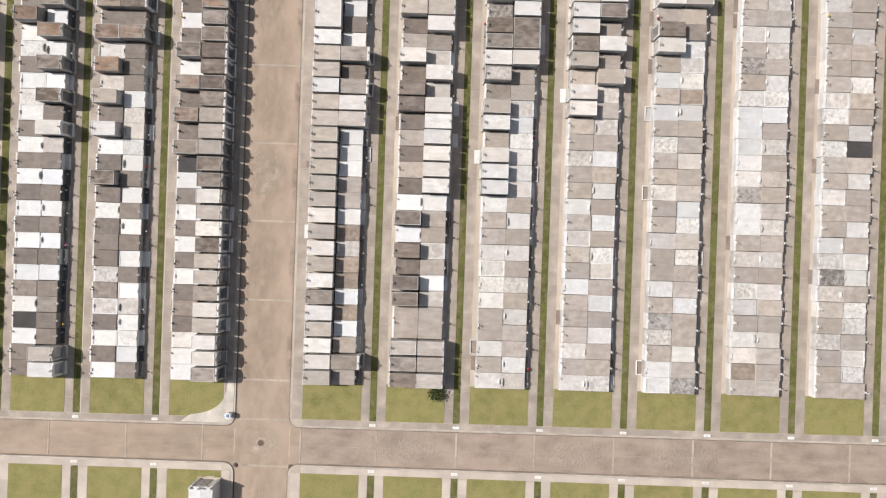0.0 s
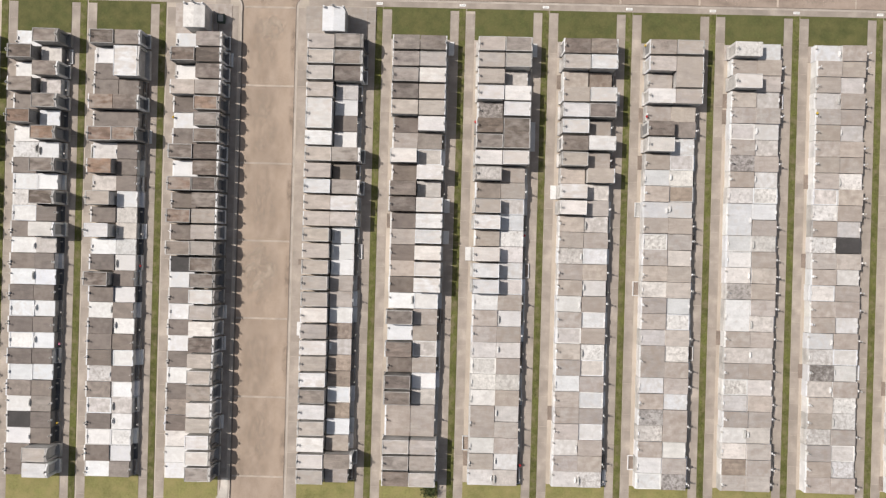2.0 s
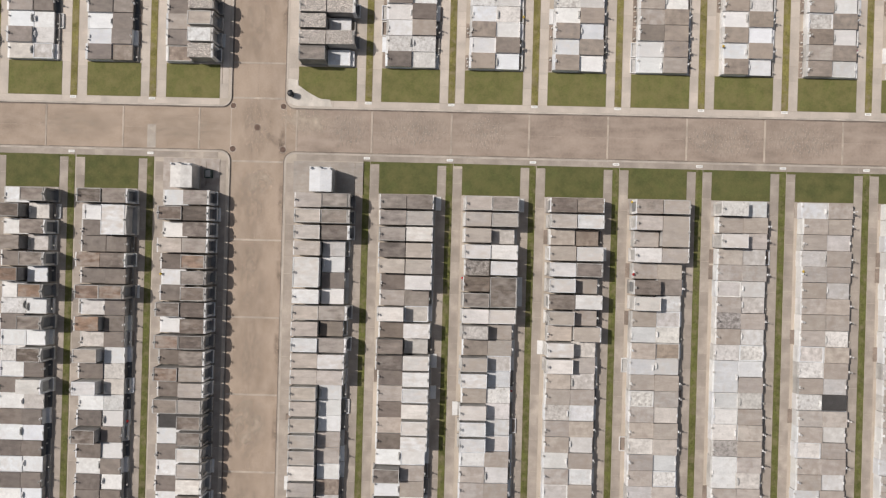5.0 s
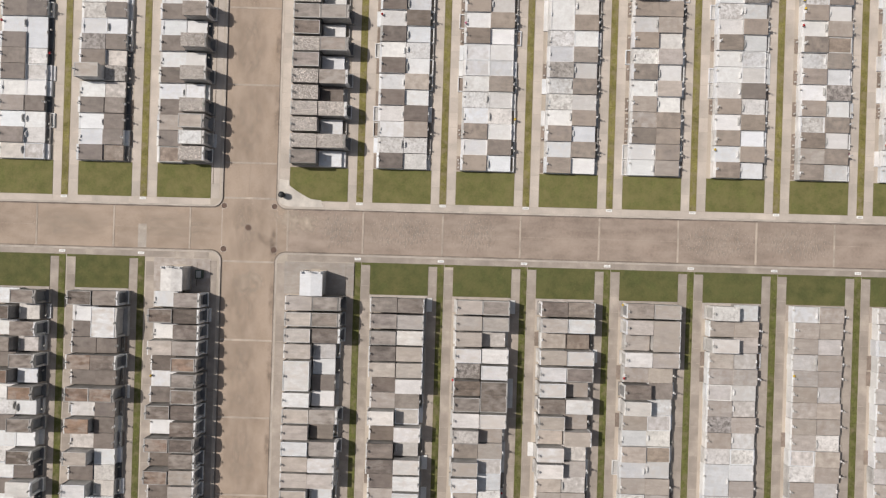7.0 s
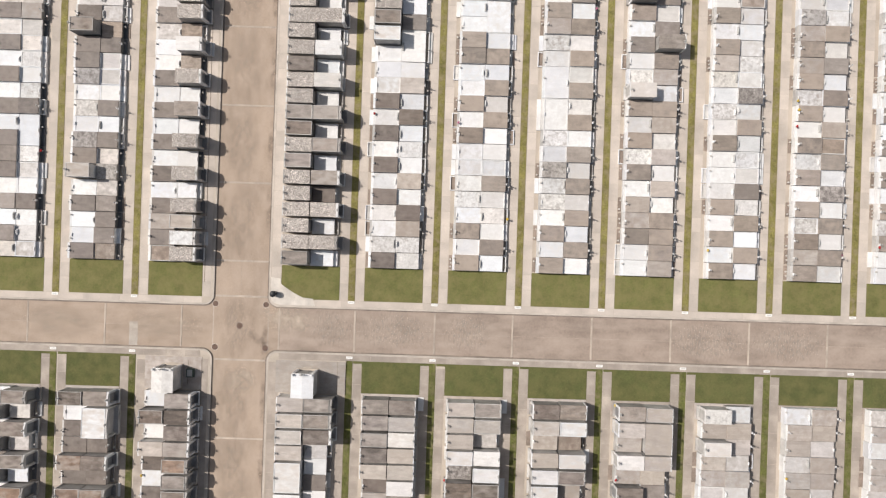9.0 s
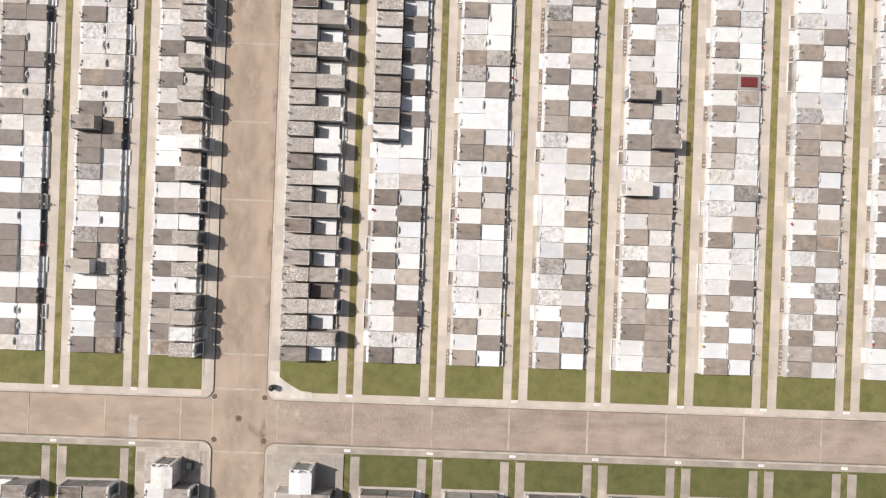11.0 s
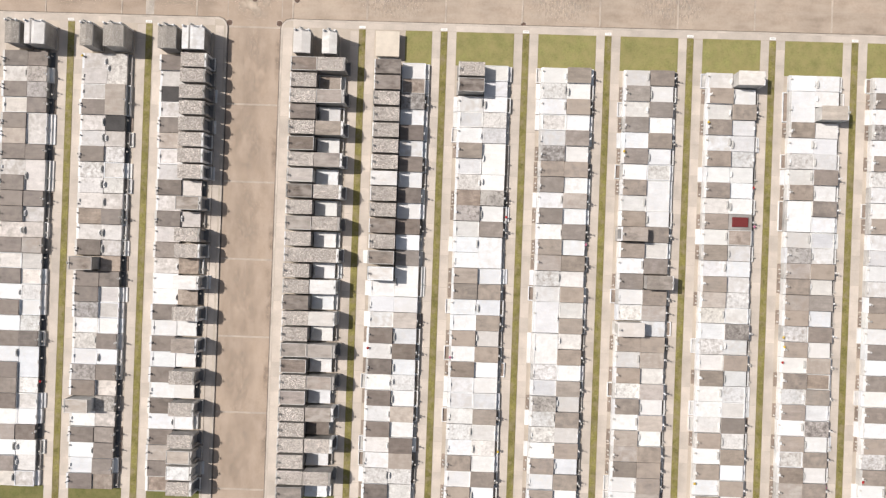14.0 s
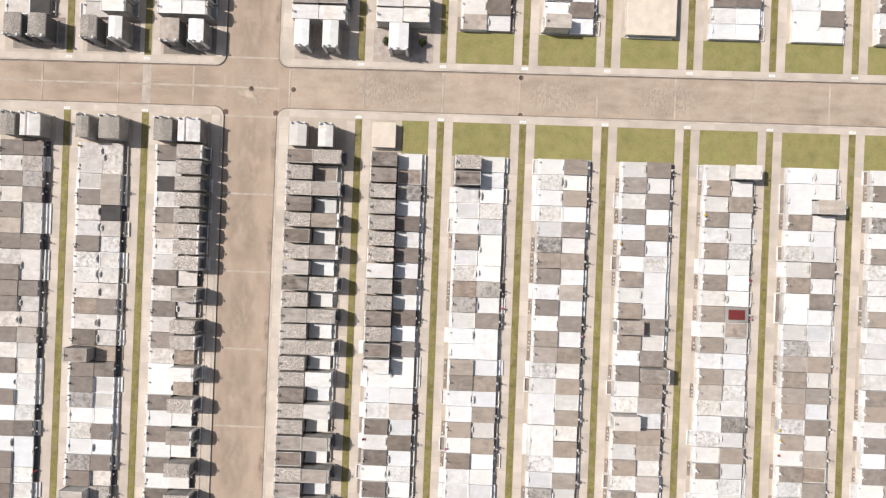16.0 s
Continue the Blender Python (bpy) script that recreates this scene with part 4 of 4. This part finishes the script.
# ---- dust, scuffs and stains on the roads ----
def stain_material(name, colour, stretch, scale, strength, low=0.4, high=0.62):
    """A thin film of dust or dirt that fades out unevenly towards its rim."""
    mat = bpy.data.materials.new(name)
    mat.use_nodes = True
    nodes, links = mat.node_tree.nodes, mat.node_tree.links
    bsdf = nodes["Principled BSDF"]
    bsdf.inputs["Base Color"].default_value, bsdf.inputs["Roughness"].default_value = (*colour, 1), 0.9
    bsdf.inputs["Specular IOR Level"].default_value = 0.2
    coord, place = nodes.new("ShaderNodeTexCoord"), nodes.new("ShaderNodeNewGeometry")
    flat = nodes.new("ShaderNodeVectorMath")
    flat.operation = "MULTIPLY"
    flat.inputs[1].default_value = (1, 1, 0)
    links.new(coord.outputs["Object"], flat.inputs[0])
    reach = nodes.new("ShaderNodeVectorMath")
    reach.operation = "LENGTH"
    links.new(flat.outputs[0], reach.inputs[0])
    fade = nodes.new("ShaderNodeMapRange")
    fade.interpolation_type = "SMOOTHSTEP"
    for k, v in ((1, 1.0), (2, 0.35), (3, 0.0), (4, strength)):
        fade.inputs[k].default_value = v
    links.new(reach.outputs["Value"], fade.inputs[0])
    scaled = nodes.new("ShaderNodeVectorMath")
    scaled.operation = "MULTIPLY"
    scaled.inputs[1].default_value = stretch
    links.new(place.outputs["Position"], scaled.inputs[0])
    grain = nodes.new("ShaderNodeTexNoise")
    grain.inputs["Scale"].default_value, grain.inputs["Detail"].default_value = scale, 5
    links.new(scaled.outputs[0], grain.inputs["Vector"])
    mask = nodes.new("ShaderNodeMapRange")
    mask.inputs[1].default_value, mask.inputs[2].default_value = low, high
    links.new(grain.outputs[0], mask.inputs[0])
    both = nodes.new("ShaderNodeMath")
    both.operation = "MULTIPLY"
    links.new(fade.outputs[0], both.inputs[0])
    links.new(mask.outputs[0], both.inputs[1])
    links.new(both.outputs[0], bsdf.inputs["Alpha"])
    return mat


M_DUST = stain_material("pale_road_dust", (0.52, 0.435, 0.352), (1.0, 1.0, 1.0), 0.9, 0.95, 0.3, 0.7)
M_HAZE = stain_material("thin_road_dust", (0.47, 0.39, 0.312), (0.5, 1.4, 1.0), 0.9, 0.6, 0.3, 0.8)
M_LANE = stain_material("pale_worn_lane", (0.44, 0.355, 0.282), (1.3, 0.6, 1.0), 0.8, 0.7, 0.35, 0.7)
M_SCRATCH = stain_material("pale_scratches", (0.49, 0.42, 0.355), (2.0, 0.8, 1.0), 2.6, 0.75, 0.42, 0.8)
M_GRIME = stain_material("brown_road_grime", (0.2, 0.152, 0.12), (1.0, 1.0, 1.0), 1.1, 0.35, 0.35, 0.65)


def stain(parent, x, y, a, b, turn, mat):
    """A film on the road about x, y, with half lengths a and b."""
    bm = bmesh.new()
    bm.faces.new([bm.verts.new(p) for p in ((-1, -1, 0), (1, -1, 0), (1, 1, 0), (-1, 1, 0))])
    ob = new("stain", mesh("stain", bm, mat))
    STAINS.append(ob)
    ob.matrix_basis = pose(x, y, -0.0935 + 0.0008 * (len(STAINS) % 12), 0, 0, turn) @ Matrix.Diagonal((a, b, 1, 1))
    ob.parent = parent


STAINS = []


for a, b in zip(cuts, cuts[1:]):
    if b - a > 5:
        stain(ROADS["avenue"], rng_walk.uniform(-0.5, 0.4), (a + b) / 2, 1.9, (b - a) / 2 + 0.6, 0, M_LANE)
        stain(ROADS["avenue"], 2.55, (a + b) / 2 + rng_walk.uniform(-1.5, 1.5), 0.45, 3.0, 0, M_GRIME)
stain(ROADS["avenue"], -0.2, -29.5, 2.2, 3.4, 0, M_DUST)
stain(ROADS["avenue"], 0.2, -5.4, 2.0, 1.6, 0, M_DUST)
stain(ROADS["avenue"], 1.75, -1.25, 1.5, 0.55, -38, M_GRIME)
stain(ROADS["avenue"], 0.0, 55.8, 2.6, 2.6, 0, M_DUST)
stain(ROADS["avenue"], 0.0, -56.2, 2.4, 2.0, 0, M_DUST)
stain(ROADS["Be"], 4.7, 0.75, 3.4, 1.6, -8, M_DUST)
for x, half in ((15.4, 4.6), (22.5, 3.0), (46.4, 4.8), (54.2, 4.6), (9.0, 2.6)):
    stain(ROADS["Be"], x, 0.0, half, 2.3, 0, M_SCRATCH)
for x, half in ((14.0, 4.4), (31.0, 4.0), (42.0, 4.4)):
    stain(ROADS["Ce"], x, 56.05 + 0.006 * x, half, 2.2, 0, M_SCRATCH)
    stain(ROADS["Ae"], x, -56.3, half, 1.9, 0, M_SCRATCH)
for k, y in (("Aw", -56.4), ("Bw", -0.2), ("Cw", 56.0)):
    for x in (-7.5, -18.0):
        stain(ROADS[k], x, y, 5.0, 1.8, 0, M_HAZE)

# ---- small things along the roads ----
def manhole(x, y, z, r):
    bm = bmesh.new()
    turned(bm, x, y, ((r, z - 0.05), (r, z + 0.004), (r - 0.05, z + 0.008)), 20)
    ob = tagged(new("manhole", mesh("manhole", bm, M_KERB)), "round iron manhole set in the concrete road", "manhole", "manholes in the roads")
    bm = bmesh.new()
    turned(bm, x, y, ((r - 0.04, z), (r - 0.04, z + 0.012), (r - 0.07, z + 0.018)), 20)
    cover = part("cover", bm, M_RUST, ob, "rusty cast iron cover")
    part("rib", boxes(*[(x - r * 0.6, x + r * 0.6, y + k * r * 0.3 - 0.02, y + k * r * 0.3 + 0.02, z + 0.018, z + 0.026) for k in (-1, 0, 1)]), M_RUST, cover)


for x, y, r in ((0, 0, 0.36), (-2.4, -2.2, 0.34), (2.6, -2.15, 0.34), (-2.45, 2.1, 0.32), (2.55, 2.15, 0.32), (0.05, 55.8, 0.3), (4.3, 55.85, 0.3), (2.6, 53.45, 0.34), (-2.45, 53.4, 0.34), (27.1, 57.9, 0.3), (27.15, 54.15, 0.3), (0, -56.25, 0.36), (-2.4, -58.5, 0.32), (3.05, -58.5, 0.32)):
    manhole(x, y, -0.1, r)

markers = [(x + w + 1.45 - (0.05 if i < 3 else 0), i) for i, (x, w) in enumerate(COLUMNS) if i not in (2, 10)] + [(-26.2, -1)]
first = None
for x, i in markers:
    for y in (road_line("A_s", x) - 0.4, road_line("A_n", x) + 0.4, road_line("B_s", x) - 0.42, road_line("B_n", x) + 0.66, road_line("C_s", x) - 0.6, road_line("C_n", x) + 0.45):
        if first is None:
            first = tagged(new("row_marker", mesh("row_marker", boxes((-0.31, 0.31, -0.12, 0.12, 0, 0.035, 0.01)), M_MARK)), "small white marker plate set in the pavement", "marker", "row marker plates")
            part("inset", boxes((-0.22, 0.22, -0.05, 0.05, 0.03, 0.04)), M["l"], first)
            first.matrix_basis = pose(x, y, 0)
        else:
            copy_thing(first, pose(x, y, 0))


def ramp(points, label):
    """A pale concrete apron laid over the corner of a block."""
    bm = bmesh.new()
    low = [bm.verts.new((x, y, -0.05)) for x, y in points]
    top = [bm.verts.new((x, y, 0.045)) for x, y in points]
    for i in range(len(points)):
        k = (i + 1) % len(points)
        bm.faces.new((low[i], low[k], top[k], top[i]))
    bm.faces.new(top)
    bm.faces.new(low[::-1])
    tagged(new("pavement_apron", mesh("pavement_apron", bm, M_APRON)), label, "pavement", kind="structure")


def bend(a, mid, c):
    """Points along a curve from a to c that is drawn towards mid."""
    return [tuple((1 - t) ** 2 * a[k] + 2 * t * (1 - t) * mid[k] + t * t * c[k] for k in (0, 1)) for t in (i / 8 for i in range(9))]


ramp(bend((3.0, 2.95), (3.02, 2.2), (4.2, 2.2)) + [(7.4, 2.21), (7.2, 2.9)] + bend((6.2, 2.98), (5.0, 3.5), (3.98, 4.3)) + [(3.96, 4.8), (3.0, 4.9)], "whitish concrete apron at the street corner")
ramp([(-8.0, -54.33), (-3.6, -54.33)] + bend((-3.4, -54.3), (-2.78, -54.2), (-2.78, -53.4)) + [(-2.78, -50.2), (-3.4, -50.2)] + bend((-3.45, -50.6), (-3.55, -53.3), (-7.0, -53.6)), "whitish concrete apron at the street corner")


def bin_thing(x, y, mat, label):
    bm = bmesh.new()
    turned(bm, x, y, ((0.24, 0.045), (0.29, 0.5), (0.3, 0.82), (0.28, 0.84)), 16)
    ob = tagged(new("litter_bin", mesh("litter_bin", bm, M_MARK if mat == M_BLUE else mat)), label, "bin")
    bm = bmesh.new()
    turned(bm, x, y, ((0.31, 0.82), (0.31, 0.86), (0.2, 0.93), (0.06, 0.96)) if mat != M_BLUE else ((0.18, 0.82), (0.18, 0.88), (0.05, 0.94)), 16)
    part("lid", bm, mat, ob)


bin_thing(3.4, 3.3, M_BLACK, "black round litter bin on the street corner")
bin_thing(-3.1, -53.45, M_BLUE, "white round litter bin with a blue lid")

stand = tagged(new("flower_stand", mesh("flower_stand", boxes((3.72, 4.12, -28.85, -28.3, 0.42, 0.47, 0.01)), M_BED)), "small dark flower stand beside the avenue", "stand")
for x in (3.74, 4.06):
    for y in (-28.83, -28.36):
        part("leg", boxes((x, x + 0.04, y, y + 0.04, 0, 0.42)), M_IRON, stand)

planter = tagged(new("planter_box", mesh("planter_box", boxes((-4.95, -4.25, -5.2, -4.35, 0.03, 0.5, 0.02)), M_FRAME)), "dark green framed planter box beside a mausoleum", "planter")
part("soil", boxes((-4.85, -4.35, -5.1, -4.45, 0.49, 0.51)), M_CROSS, planter, "pale gravel filling")


def shrub(x, y, r, tall, seed, label, count=260):
    rnd = random.Random(seed)
    ob = tagged(new("shrub"), label, "shrub")
    ob.matrix_basis = pose(x, y, 0)
    bm = bmesh.new()
    for k in range(7):
        a = k * 0.9 + rnd.random()
        tip = Vector((math.cos(a) * r * 0.7, math.sin(a) * r * 0.7, tall * rnd.uniform(0.6, 0.95)))
        side = Vector((-math.sin(a), math.cos(a), 0))
        root = [bm.verts.new(side * s * 0.03 + Vector((0, 0, z))) for s, z in ((1, 0), (-1, 0), (0, 0.06))]
        end = bm.verts.new(tip)
        for i in range(3):
            bm.faces.new((root[i], root[(i + 1) % 3], end))
    part("branches", bm, M_TWIG, ob)
    bm = bmesh.new()
    for _ in range(count):
        a, q, z = rnd.random() * 6.283, math.sqrt(rnd.random()), rnd.random()
        rad = r * q * (1 - 0.5 * abs(z - 0.4)) * rnd.uniform(0.7, 1.1)
        c = Vector((rad * math.cos(a), rad * math.sin(a), 0.08 + tall * z))
        u = Vector((rnd.gauss(0, 1), rnd.gauss(0, 1), rnd.gauss(0, 0.6))).normalized() * 0.1
        w = u.cross(Vector((rnd.gauss(0, 1), rnd.gauss(0, 1), rnd.gauss(0, 1)))).normalized() * 0.05
        bm.faces.new([bm.verts.new(c + d) for d in (u, w, -u, -w)])
    part("foliage", bm, M_LEAF, ob)


shrub(17.2, -50.6, 1.0, 1.15, 3, "straggly green shrub growing at the row end", 520)
shrub(13.5, 60.9, 0.4, 1.0, 4, "dark clipped shrub beside a white mausoleum")
shrub(17.1, 60.9, 0.4, 1.0, 5, "dark clipped shrub beside a white mausoleum")

# ---- grass blades ----
gen = np.random.default_rng(5)
verts, faces = [], []
area = [(x1 - x0) * abs(n - s) for x0, x1, s, n in LAWNS]
for (x0, x1, s, n), a in zip(LAWNS, area):
    k = int(40000 * a / sum(area))
    xs = gen.uniform(x0 + 0.03, x1 - 0.03, k)
    ys = gen.uniform(0.01, 0.99, k) * (n - s) + s
    an, hi = gen.uniform(0, 6.283, k), gen.uniform(0.015, 0.04, k)
    for x, y, t, h in zip(xs, ys, an, hi):
        c, q = 0.03 * math.cos(t), 0.03 * math.sin(t)
        i = len(verts)
        verts += [(x - c, y - q, 0.025), (x + c, y + q, 0.025), (x + q * 1.3, y - c * 1.3, 0.03 + h)]
        faces.append((i, i + 1, i + 2))
me = bpy.data.meshes.new("grass")
me.from_pydata(verts, [], faces)
me.materials.append(M_GRASS_MID)
tagged(new("grass", me), "short mown grass blades on the lawns", "grass", kind="stuff")
